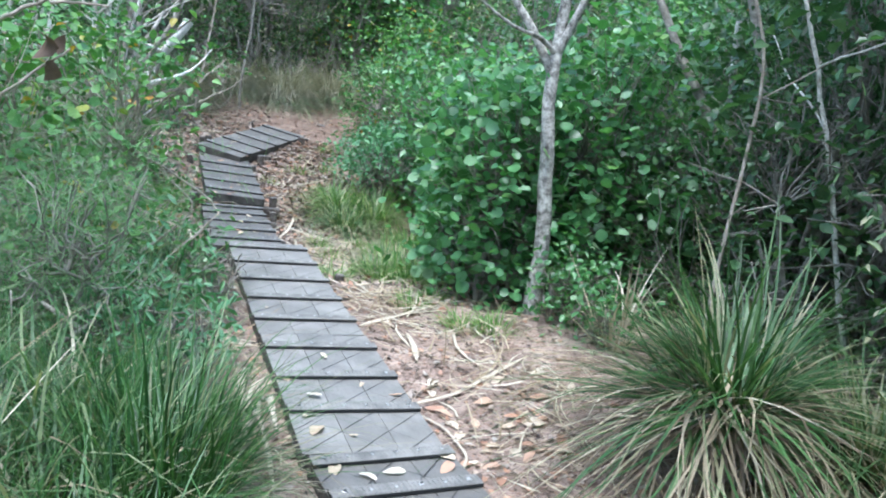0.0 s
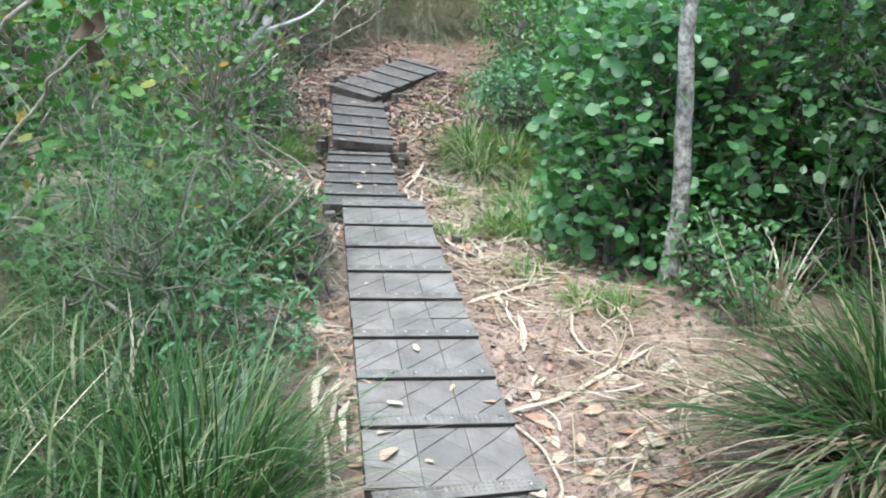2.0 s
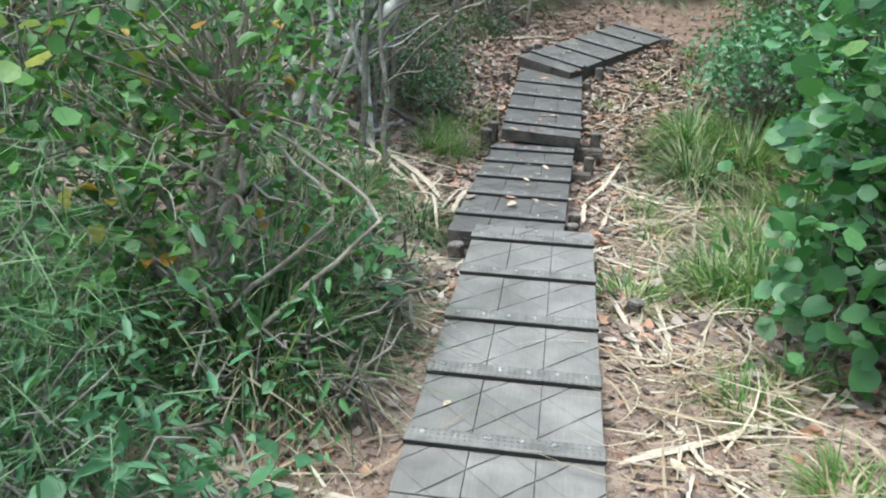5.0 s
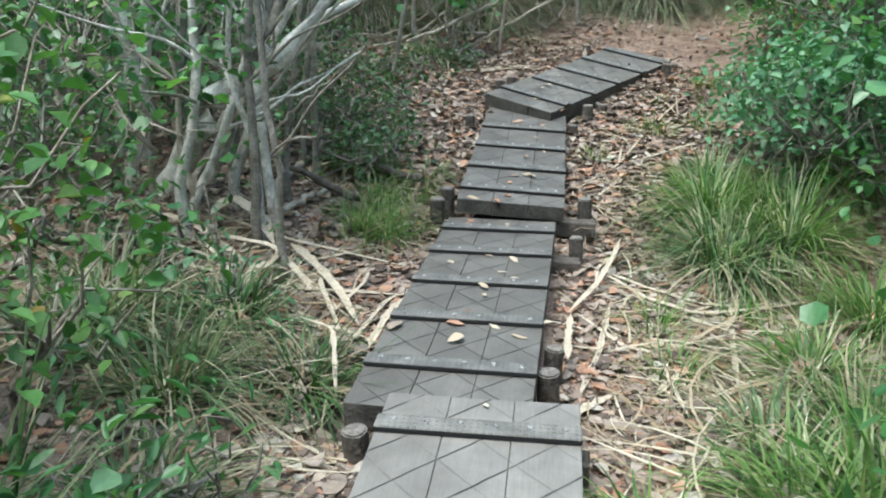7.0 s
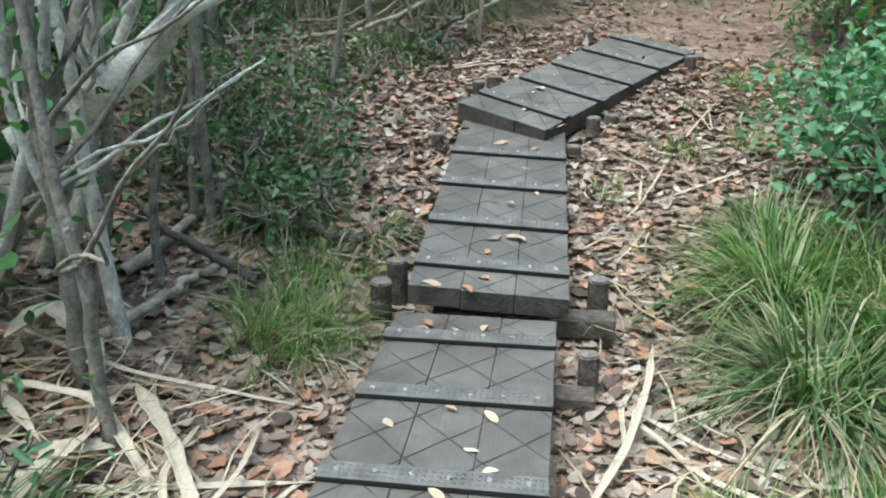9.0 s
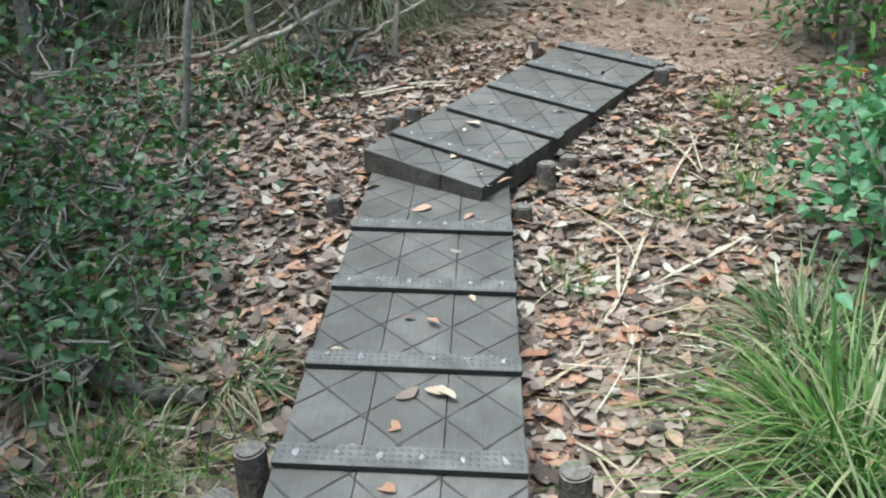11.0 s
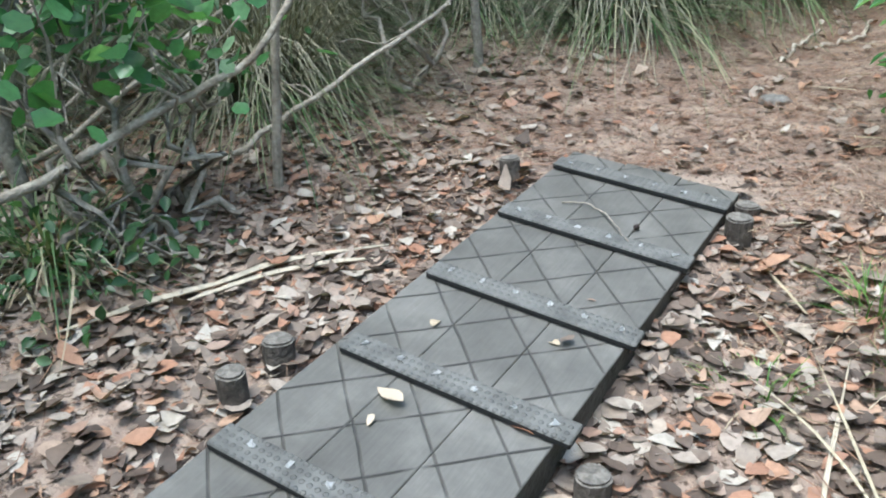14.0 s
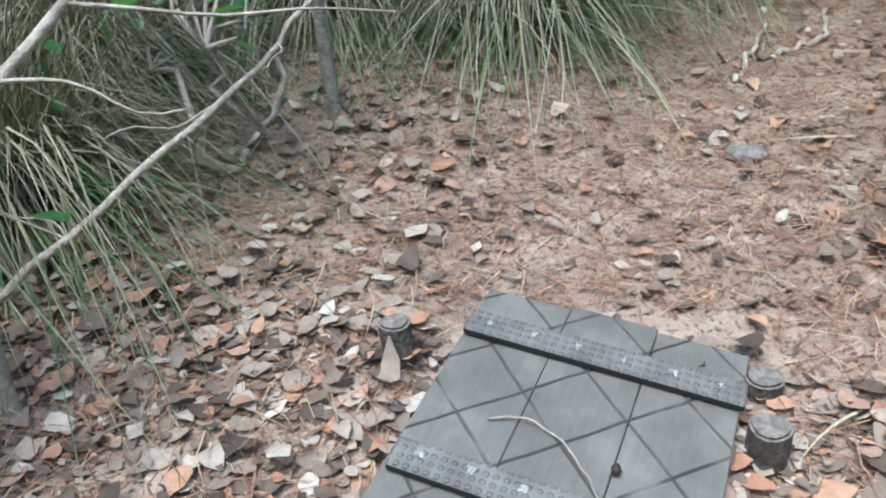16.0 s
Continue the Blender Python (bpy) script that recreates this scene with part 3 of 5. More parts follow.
def tussock(name, x, y, n, length, width, mat, label, spread=0.09, lo=0.45, hi=1.5, droop=0.55, dry=0, drymat=None, seed=0, face=None, z=None):
    """A clump of blades arching out from one root."""
    rng = np.random.default_rng(seed + 1000)
    root = new(name)
    root.location = (x, y, (lie1(x, y) if z is None else z) - 0.01)
    tagged(root, label, "grass", "grass clumps")

    def blades(count, long, low, high, sag):
        a = rng.uniform(0, 2 * np.pi, count) if face is None else rng.normal(face, 1.0, count)
        r = spread * np.sqrt(rng.uniform(0, 1, count))
        base = np.stack([r * np.cos(a), r * np.sin(a), np.zeros(count)], -1)
        ln = long * rng.uniform(0.45, 1.05, count)
        return ribbons(rng, base, a + rng.normal(size=count) * 0.45, ln, width * rng.uniform(0.6, 1.3, count), rng.uniform(low, high, count), sag * rng.uniform(0.3, 1.3, count))

    under(meshed("foliage", *blades(n, length, lo, hi, droop), mat), root, kind="stuff")
    if dry:
        under(meshed("dead_foliage", *blades(dry, length * (0.95 if z is None else 0.78), 0.15 if z is None else -0.35, 0.9, droop * (1.05 if z is None else 1.5)), drymat or M_DRY), root, "dry bleached blades hanging round the base", "stuff")
    return root


BIG = "large green tussock with a skirt of dry straw blades"
big = tussock("grass_tussock", 2.1, 5.32, 330, 1.08, 0.0135, M_TUSS, BIG, 0.16, 0.35, 1.5, 0.5, 300, M_HAY, 1, z=0.40)
tussock("grass_tussock", 2.0, 5.22, 240, 1.05, 0.0125, M_TUSS, "leaning green tussock with a few dry blades", 0.16, -0.2, 1.0, 0.6, 170, M_HAY, 6, z=0.36)
stool(big, 0.5, 0.13)
tussock("grass_tussock", 2.75, 5.35, 500, 1.0, 0.013, M_SEDGE, BIG, 0.16, 0.5, 1.4, 0.6, 500, M_DRY, 2)
tussock("grass_tussock", 2.6, 6.5, 500, 1.0, 0.013, M_SEDGE, BIG, 0.16, 0.5, 1.4, 0.6, 400, M_DRY, 3)
tussock("grass_tussock", 1.86, 6.75, 46, 0.75, 0.017, M_STRAP, "dead bleached tussock stalks", 0.08, 0.7, 1.5, 0.25, 0, None, 4)
tussock("grass_tussock", 2.1, 4.1, 400, 0.9, 0.013, M_SEDGE, BIG, 0.16, 0.4, 1.4, 0.65, 500, M_DRY, 5)
GREEN = "tall clump of soft green grass"
for i, (x, y, ln, n) in enumerate([(-0.07, 4.66, 0.95, 420), (0.0, 4.33, 0.8, 260), (-0.6, 4.5, 0.72, 380), (-0.95, 4.2, 0.85, 380), (-0.45, 4.0, 0.8, 300),
                                   (-1.1, 5.0, 0.5, 300), (-1.5, 4.6, 0.6, 300), (-0.35, 5.15, 0.6, 260), (-1.75, 5.3, 0.42, 220), (-1.3, 3.7, 0.85, 300), (-2.2, 4.8, 0.55, 260),
                                   (0.1, 3.75, 0.75, 250)]):
    tussock("grass_clump", x, y, int(n * 1.25), ln, 0.0105 if i in (0, 1, 11) else 0.0085, M_GRASS, GREEN, 0.2 if i in (0, 1, 11) else 0.27, 0.85 if i in (0, 1, 11) else 0.5, 1.55, 0.45 if i in (0, 1, 11) else 0.55, 110, M_GREYDRY, 20 + i)
for i, (x, y, ln) in enumerate([(-0.75, 5.35, 0.7), (-1.2, 5.6, 0.6), (-0.55, 4.95, 0.65), (-1.5, 6.1, 0.6), (-0.9, 4.75, 0.65), (-1.9, 4.9, 0.5), (-0.3, 5.0, 0.55)]):
    tussock("wispy_grass_clump", x, y, 420, ln, 0.005, M_GRASS, "wispy fine-bladed grass leaning over the earth", 0.3, 0.6, 1.5, 0.62, 160, M_GREYDRY, 300 + i)
for i, (x, y) in enumerate([(-0.45, 4.5), (-0.6, 4.9), (-1.0, 6.6), (-1.25, 6.65), (-1.35, 7.2), (-0.7, 3.9), (-0.95, 4.35), (-1.35, 4.75), (-0.25, 4.15), (-1.7, 5.1)]):
    tussock("broad_grass_clump", x, y, 55, 1.15, 0.015, M_SEDGE, "long broad grass blades arching through finer grass", 0.2, 0.6, 1.4, 0.6, 12, M_DRY, 340 + i)
YOUNG = "small bright yellow-green grass tuft"
for i, (x, y, ln) in enumerate([(0.60, 7.42, 0.36), (0.95, 7.05, 0.30), (1.15, 6.95, 0.28), (0.72, 7.75, 0.3), (-1.25, 13.82, 0.28), (-1.56, 13.43, 0.16), (-1.15, 13.55, 0.24),
                                (-1.50, 12.75, 0.2), (-1.62, 12.1, 0.22), (-1.10, 13.2, 0.25), (-0.35, 9.6, 0.3), (-0.55, 10.0, 0.3), (0.0, 9.9, 0.3), (0.3, 9.2, 0.3), (-0.2, 10.3, 0.25), (0.35, 8.5, 0.28),
                                (-2.45, 10.7, 0.34), (-2.15, 10.45, 0.3), (-2.2, 10.3, 0.5), (-2.35, 10.15, 0.5), (-2.24, 10.05, 0.5), (-2.3, 10.3, 0.52), (-2.15, 10.2, 0.45), (-2.45, 10.5, 0.5), (-2.3, 10.75, 0.42), (-1.33, 12.75, 0.3), (-1.05, 13.0, 0.32)]):
    tussock("grass_tuft", x, y, (80 if x < -2 else 130) if y < 12 else 55, ln * (1 - 0.25 * (i % 3 == 0)), 0.006, M_ARCH if x < -2 and i % 2 else M_LIME, YOUNG, 0.1, 0.4, 1.5, 0.55, 40 if x < -2 else 25, M_DRY, 60 + i)
ARCH = "arching green sedge clump beside the boardwalk"
for i, (x, y, ln, n) in enumerate([(-0.42, 10.85, 0.9, 480), (-0.15, 11.25, 0.95, 480), (-0.62, 11.45, 0.85, 480), (-0.35, 11.75, 0.7, 300), (0.35, 10.6, 0.7, 300), (0.25, 8.75, 0.5, 220), (0.1, 9.15, 0.45, 200),
                                   (-0.75, 12.05, 0.55, 260), (-1.25, 7.05, 0.75, 300), (-1.0, 6.75, 0.65, 250), (-1.75, 8.2, 0.6, 250), (-1.5, 8.6, 0.5, 180),
                                   (-2.2, 8.2, 0.6, 220), (-0.1, 8.3, 0.35, 120), (0.0, 12.4, 0.6, 250), (-2.4, 11.05, 0.28, 80), (-2.9, 10.9, 0.45, 200), (-3.6, 13.15, 0.45, 200), (-1.0, 7.15, 0.55, 240), (0.45, 8.8, 0.65, 300), (0.7, 9.25, 0.7, 300), (0.4, 9.5, 0.6, 260), (0.15, 9.85, 0.5, 200), (-1.2, 7.6, 0.5, 220), (-2.35, 8.45, 0.7, 260), (-2.0, 8.75, 0.55, 200), (-0.98, 6.8, 0.85, 360)]):
    tussock("sedge_clump", x, y, n, ln, 0.011, M_TUSS if (x, y) == (-0.98, 6.8) else M_TUSS if x < -1.4 and y < 9 and i % 2 else M_SEDGE if x < -0.7 or i % 3 == 0 else M_ARCH, ARCH, 0.14, 0.5, 1.5, 0.85, 130, M_HAY if x < -0.5 else M_DRY, 100 + i)
GREY = "big drooping grey-green tussock at the path's bend"
for i, (x, y, ln) in enumerate([(-2.55, 16.45, 1.5), (-3.85, 14.65, 1.25), (-4.7, 13.7, 1.1), (-3.4, 16.3, 1.3), (-1.9, 17.4, 1.5), (-4.0, 15.4, 1.3)]):
    tussock("grass_tussock", x, y, 1500, ln, 0.0075, M_GREYDRY if y == 14.65 else M_BEND, GREY, 0.24, 0.95, 1.56, 1.0, 420, M_SEDGE, 140 + i)


# ---- shrubs and trees ----
def shrub(name, x, y, wide, high, clumps, per, size, shape, mat, label, low=0.15, stem=M_BARK, seed=0, squash=1.0, category="shrub"):
    """Forking stems with leaves in loose clumps round their ends."""
    rng = np.random.default_rng(seed + 3000)
    root = new(name)
    root.location = (x, y, lie1(x, y) - 0.02)
    tagged(root, label, category, "shrubs and trees")
    a = rng.uniform(0, 2 * np.pi, clumps)
    h = rng.uniform(low, 1, clumps)
    r = wide * np.sqrt(rng.uniform(0.12, 1, clumps)) * np.sqrt(np.clip(1 - (1.25 * (h - 0.5)) ** 2, 0.15, 1)) * rng.uniform(0.75, 1.15, clumps)
    c = np.stack([r * np.cos(a), r * np.sin(a) * squash, h * high], -1)
    forks = [np.array([rng.normal() * wide * 0.3, rng.normal() * wide * 0.3 * squash, high * rng.uniform(0.2, 0.55)]) for _ in range(max(3, clumps // 14))]
    pieces = []
    for f in forks:
        p = wavy(rng, (rng.normal() * 0.05, rng.normal() * 0.05, 0), f, 6, 0.05)
        pieces.append(tube(p, np.linspace(0.018, 0.010, 6) * (0.6 + 0.5 * high), 5))
    for q in c:
        f = min(forks, key=lambda k: np.linalg.norm(k - q) + (2 if k[2] > q[2] + 0.2 else 0))
        pieces.append(tube(wavy(rng, f, q, 5, 0.05), np.linspace(0.008, 0.003, 5), 4))
    for v, f in pieces[: len(forks)]:
        under(meshed("stem", v, f, stem, True), root)
    under(meshed("twig_work", *joined(pieces[len(forks):]), stem, True), root, kind="stuff")
    at = np.repeat(c, per, 0) + rng.normal(size=(clumps * per, 3)) * (size * 1.5 + 0.03) * np.array([1, 1, 0.8])
    if abs(x) < 8 and y > -5:
        at = at[clear(at, root, 0.55)]
    under(meshed("foliage", *leaves(rng, at, size * rng.uniform(0.55, 1.25, len(at)), shape, rng.normal(-0.15, 0.55, len(at))), mat), root, kind="stuff")
    return root


ROUND = "dense shrub of round glossy green leaves"
for i, (x, y, w, h, c) in enumerate([(1.15, 8.05, 0.55, 1.75, 190), (1.85, 8.3, 0.7, 2.2, 210), (0.95, 9.1, 0.55, 1.9, 170), (1.6, 9.8, 0.8, 2.3, 180), (2.6, 8.9, 0.9, 2.4, 170), (1.15, 10.9, 0.7, 2.0, 130)]):
    # Shrub 4 has darker leaves: overhead shade put into its colour.
    shrub("round_leaf_shrub", x, y, w, h, c, 12, 0.075, DISC, M_DARK if i == 4 else M_ROUND, ROUND, 0.1, seed=i)
for i, (x, y, w, h, c) in enumerate([(1.62, 7.15, 0.3, 0.5, 36), (1.75, 6.8, 0.22, 0.36, 18), (2.9, 6.9, 0.7, 1.9, 110), (2.6, 7.7, 0.7, 1.6, 110), (3.4, 7.4, 0.9, 2.3, 140), (3.6, 8.6, 1.0, 2.6, 150), (-2.55, 6.1, 0.5, 0.8, 70), (-2.6, 5.3, 0.5, 0.7, 60)]):
    shrub("dark_shrub", x, y, w, h, c, 13, 0.055, OVAL, M_DARK if i > 1 else M_ROUND, "small-leaved shrub in the shade of taller ones", 0.05, seed=20 + i)
BROAD = "loose leafy shrub with broad yellow-green leaves"
for i, (x, y, w, h, c) in enumerate([(-1.3, 6.75, 0.55, 1.6, 85), (-1.75, 6.3, 0.7, 1.5, 90), (-1.9, 7.6, 0.6, 1.5, 70), (-2.6, 6.8, 0.8, 1.9, 100)]):
    shrub("broad_leaf_shrub", x, y, w, h, int(c * 1.3), 10, 0.062, DISC if i % 2 else OVAL, M_BROAD, BROAD, 0.2, M_TWIG, seed=40 + i)
for i, (x, y, w, h, c) in enumerate([(-0.55, 5.75, 0.26, 0.55, 24), (-0.85, 5.85, 0.28, 0.6, 24), (-0.36, 5.6, 0.2, 0.42, 18), (-0.62, 6.75, 0.3, 0.42, 26), (-0.8, 7.2, 0.28, 0.4, 24), (-1.05, 7.6, 0.3, 0.45, 24), (-0.42, 6.0, 0.2, 0.34, 16), (-0.85, 6.3, 0.25, 0.36, 18), (-1.35, 6.1, 0.35, 0.6, 30), (-2.65, 9.0, 0.3, 0.3, 16), (-2.45, 8.8, 0.22, 0.22, 8), (-2.1, 8.9, 0.25, 0.25, 10)]):
    shrub("low_herb", x, y, w, h, c, 8, 0.07, SLIM if i % 2 or i < 3 else OVAL, M_BLUE if i < 3 or i > 5 else M_ROUND, "low leafy herb with soft green leaves", 0.15, seed=60 + i)
for i, (x, y, w, h, c) in enumerate([(-0.45, 12.55, 0.42, 0.75, 80), (-0.05, 13.0, 0.5, 0.9, 90), (-0.1, 11.95, 0.5, 0.95, 90)]):
    shrub("pale_shrub", x, y, w, h, c, 12, 0.06, OVAL, M_BLUE, "low shrub with pale blue-green leaves", 0.45, seed=80 + i)
for i, (x, y, w, h, c) in enumerate([(-0.72, 14.75, 0.5, 1.3, 100), (-0.2, 14.0, 0.6, 1.5, 110), (0.3, 13.0, 0.8, 2.0, 130), (-0.3, 15.8, 0.7, 1.8, 120), (0.6, 11.6, 0.7, 1.9, 110)]):
    shrub("broad_leaf_shrub", x, y, w, h, c, 11, 0.09, SLIM if i < 2 else OVAL, M_BROAD if i % 2 else M_ROUND, "green shrub at the edge of the path", 0.1, seed=100 + i)
for i, (x, y, w, h, c) in enumerate([(-3.5, 11.15, 0.45, 0.6, 36), (-4.0, 11.8, 0.5, 0.7, 24), (-3.6, 10.5, 0.45, 0.5, 14), (-4.3, 10.9, 0.8, 1.3, 60), (-4.6, 12.5, 0.5, 0.9, 40), (-3.0, 8.6, 0.6, 1.1, 60), (-2.9, 11.2, 0.33, 0.36, 28), (-3.2, 11.55, 0.42, 0.5, 44), (-2.75, 10.85, 0.32, 0.34, 24), (-3.15, 10.9, 0.4, 0.45, 26), (-3.35, 13.2, 0.2, 0.24, 12), (-3.5, 12.8, 0.2, 0.26, 9), (-3.7, 12.4, 0.25, 0.28, 12), (-4.6, 9.9, 0.8, 1.5, 110), (-4.4, 9.0, 0.8, 1.4, 100), (-4.9, 10.6, 0.8, 1.5, 100)]):
    # Rear shrubs use lighter leaves, the bright haze behind put into their colour.
    shrub("dark_shrub", x, y, w, h, c, 14, 0.045, OVAL, M_ROUND if i > 12 or i == 3 else M_DARK, "small-leaved shrub over leaf litter", 0.05, seed=120 + i)


def tree(name, base, line, r, mat, label, limbs=4, leaf=M_ROUND, crown=40, size=0.07, seed=0, forks=()):
    """A bent tapering trunk through the given offsets, limbs and a crown of leaf clumps."""
    rng = np.random.default_rng(seed + 7000)
    root = new(name)
    root.location = (base[0], base[1], lie1(*base) - 0.05)
    tagged(root, label, "tree", "trees")
    p = smoothline([(0, 0, 0)] + list(line), 14)
    p[1:-1] += rng.normal(size=(12, 3)) * r * 0.25
    rad = np.linspace(1, 0.55, 14) * r
    rad[0] *= 1.25
    under(meshed("trunk", *tube(p, rad, 9), mat, True), root)
    tips = []
    for _ in range(limbs):
        k = rng.integers(6, 14)
        a = rng.uniform(0, 2 * np.pi)
        ln = rng.uniform(0.5, 1.1)
        tip = p[k] + np.array([math.cos(a) * ln, math.sin(a) * ln, rng.uniform(0.2, 0.9)])
        under(meshed("limb", *tube(smoothline(wavy(rng, p[k], tip, 5, 0.05), 10), np.linspace(rad[k] * 0.5, 0.004, 10), 6), mat, True), root)
        tips.append(tip)
    for k, ends in forks:
        line2 = smoothline([p[k]] + [np.array(e, float) for e in ends], 10)
        under(meshed("limb", *tube(line2, np.linspace(rad[k] * 0.8, rad[k] * 0.4, 10), 7), mat, True), root)
    if crown:
        tips = np.array(tips + [p[-1]])
        c = tips[rng.integers(0, len(tips), crown)] + rng.normal(size=(crown, 3)) * 0.42
        at = np.repeat(c, 12, 0) + rng.normal(size=(crown * 12, 3)) * 0.12
        at = at[clear(at, root, 1.25)]
        under(meshed("crown", *leaves(rng, at, size * rng.uniform(0.6, 1.2, len(at)), OVAL, rng.normal(-0.2, 0.6, len(at))), leaf), root, kind="stuff")
    return root


PALE = "slender tree with mottled pale bark"
tree("mottled_tree", (1.42, 7.45), [(-0.02, 0, 0.67), (-0.06, 0.0, 1.15), (-0.12, 0.0, 1.6), (-0.1, 0.03, 2.05), (-0.04, 0.1, 3.0)], 0.058, M_MOTTLE, PALE, 1, M_ROUND, 14, seed=1, forks=[(8, [(-0.3, 0.0, 1.95), (-0.46, 0.02, 2.12), (-0.6, 0.05, 2.5)]), (9, [(-0.02, -0.03, 2.05), (0.1, -0.05, 2.4)])])
tree("bare_stem_tree", (3.2, 6.55), [(-0.2, 0.0, 0.6), (-0.34, 0.0, 1.16), (-0.51, 0.0, 1.57), (-0.62, 0.0, 1.92), (-0.75, 0.02, 2.2), (-0.95, 0.1, 2.8)], 0.017, M_PALEBARK, "thin leaning pale stem in the dark undergrowth", 2, M_DARK, 8, 0.06, seed=5)
tree("bare_stem_tree", (2.34, 6.6), [(-0.01, 0.0, 0.86), (0.04, 0.0, 1.5), (0.02, 0.0, 1.89), (-0.14, 0.02, 2.2), (-0.3, 0.1, 2.7)], 0.012, M_TWIG, "thin pale sapling stem in the dark undergrowth", 2, M_DARK, 6, 0.06, seed=6)
tree("mottled_tree", (3.1, 8.9), [(0.0, 0, 0.8), (-0.15, 0.02, 1.6), (-0.25, 0.05, 2.6)], 0.05, M_PALEBARK, PALE, 4, M_DARK, 50, seed=2)
tree("mottled_tree", (3.5, 9.3), [(0.1, 0, 0.8), (0.0, 0.02, 1.6), (0.2, 0.05, 2.6)], 0.045, M_PALEBARK, PALE, 4, M_DARK, 50, seed=3)
tree("crooked_tree", (-1.80, 5.68), [(-0.1, 0.05, 0.38), (-0.06, 0.08, 0.75), (-0.3, 0.1, 1.5), (-0.2, 0.2, 2.3)], 0.06, M_PALEBARK, "crooked grey sapling among the grass", 4, M_BROAD, 40, seed=4)
MANY = "thin pale stem of a many-stemmed thicket"
for i, (b, ln, r, m) in enumerate([((-3.31, 9.61), [(0.18, 0.1, 0.34), (0.32, 0.18, 0.58), (0.45, 0.26, 0.67), (0.58, 0.33, 0.73), (0.7, 0.4, 0.91), (0.87, 0.5, 1.09), (1.2, 0.7, 1.7)], 0.082, M_WHITEBARK), ((-3.8, 9.95), [(0.02, 0, 0.5), (-0.1, 0, 1.1), (-0.2, 0.1, 2.2)], 0.06, M_PALEBARK),
                                   ((-2.75, 9.27), [(-0.03, -0.02, 0.24), (0.04, 0.03, 0.51), (0.1, 0.06, 0.79), (0.14, 0.08, 1.07), (0.12, 0.08, 2.1)], 0.033, M_PALEBARK), ((-2.84, 9.39), [(0.02, 0.01, 0.2), (0.12, 0.07, 0.41), (0.2, 0.12, 0.61), (0.3, 0.17, 0.85), (0.35, 0.2, 1.04), (0.5, 0.3, 2.0)], 0.026, M_PALEBARK),
                                   ((-2.17, 9.35), [(-0.06, 0, 0.3), (0.01, 0, 0.62), (-0.1, 0, 0.9), (-0.08, 0.1, 2.1)], 0.024, M_BARK), ((-2.5, 9.5), [(0.03, 0, 0.5), (0.04, 0, 0.95), (0.12, 0.1, 2.2)], 0.028, M_BARK),
                                   ((-3.1, 9.6), [(0.2, 0, 0.35), (0.42, 0, 0.7), (0.65, 0, 0.95), (1.1, 0.1, 1.8)], 0.034, M_BARK), ((-4.4, 10.1), [(0.1, 0, 0.5), (0.28, 0, 1.0), (0.5, 0.1, 2.2)], 0.045, M_PALEBARK), ((-3.0, 10.6), [(0.06, 0, 0.6), (0.08, 0, 1.1), (0.1, 0.1, 2.2)], 0.024, M_BARK),
                                   ((-2.6, 9.75), [(-0.05, 0.02, 0.6), (-0.15, 0.1, 1.4), (-0.1, 0.15, 2.4)], 0.03, M_PALEBARK),
                                   ((-2.9, 9.9), [(0.1, 0.05, 0.5), (0.15, 0.1, 1.2), (0.4, 0.3, 2.3)], 0.025, M_BARK),
                                   ((-3.9, 10.4), [(0.0, 0, 0.6), (0.1, 0.1, 1.3), (0.2, 0.2, 2.4)], 0.035, M_BARK), ((-3.4, 10.3), [(0.1, 0, 0.6), (0.25, 0.1, 1.3), (0.5, 0.2, 2.2)], 0.03, M_BARK),
                                   ((-4.5, 9.6), [(0.0, 0, 0.6), (0.1, 0.1, 1.3), (0.1, 0.2, 2.6)], 0.05, M_BARK),
                                   ((-2.54, 9.55), [(0.04, 0.02, 0.4), (0.01, 0.01, 0.58), (-0.02, -0.01, 0.75), (-0.06, -0.04, 0.92), (-0.05, -0.03, 1.13), (0.05, 0.0, 2.1)], 0.021, M_PALEBARK), ((-2.98, 9.83), [(0.0, 0.0, 0.17), (0.12, 0.07, 0.48), (0.19, 0.11, 0.85), (0.23, 0.13, 1.19), (0.3, 0.2, 2.2)], 0.036, M_PALEBARK), ((-3.45, 9.5), [(0.2, 0.05, 0.6), (0.25, 0.1, 1.2), (0.35, 0.3, 2.3)], 0.03, M_PALEBARK),
                                   ((-2.85, 10.15), [(0.0, 0.05, 0.5), (0.1, 0.1, 1.0), (0.1, 0.3, 2.1)], 0.02, M_BARK), ((-4.1, 10.0), [(0.1, 0.05, 0.6), (0.2, 0.1, 1.2), (0.35, 0.3, 2.3)], 0.035, M_PALEBARK), ((-3.3, 9.95), [(0.25, 0.05, 0.5), (0.55, 0.15, 1.0), (0.95, 0.3, 1.8)], 0.03, M_PALEBARK),
                                   ((-3.1, 10.6), [(0.05, 0.05, 0.6), (0.1, 0.1, 1.2), (0.2, 0.3, 2.3)], 0.022, M_BARK), ((-3.8, 11.4), [(0.05, 0.05, 0.6), (0.15, 0.1, 1.2), (0.3, 0.3, 2.3)], 0.03, M_BARK)]):
    tree("thin_tree", b, ln, r, m, MANY, 3, M_ROUND if i % 2 else M_DARK, 30, 0.055, seed=10 + i)
THIN = "thin straight dark sapling trunk"
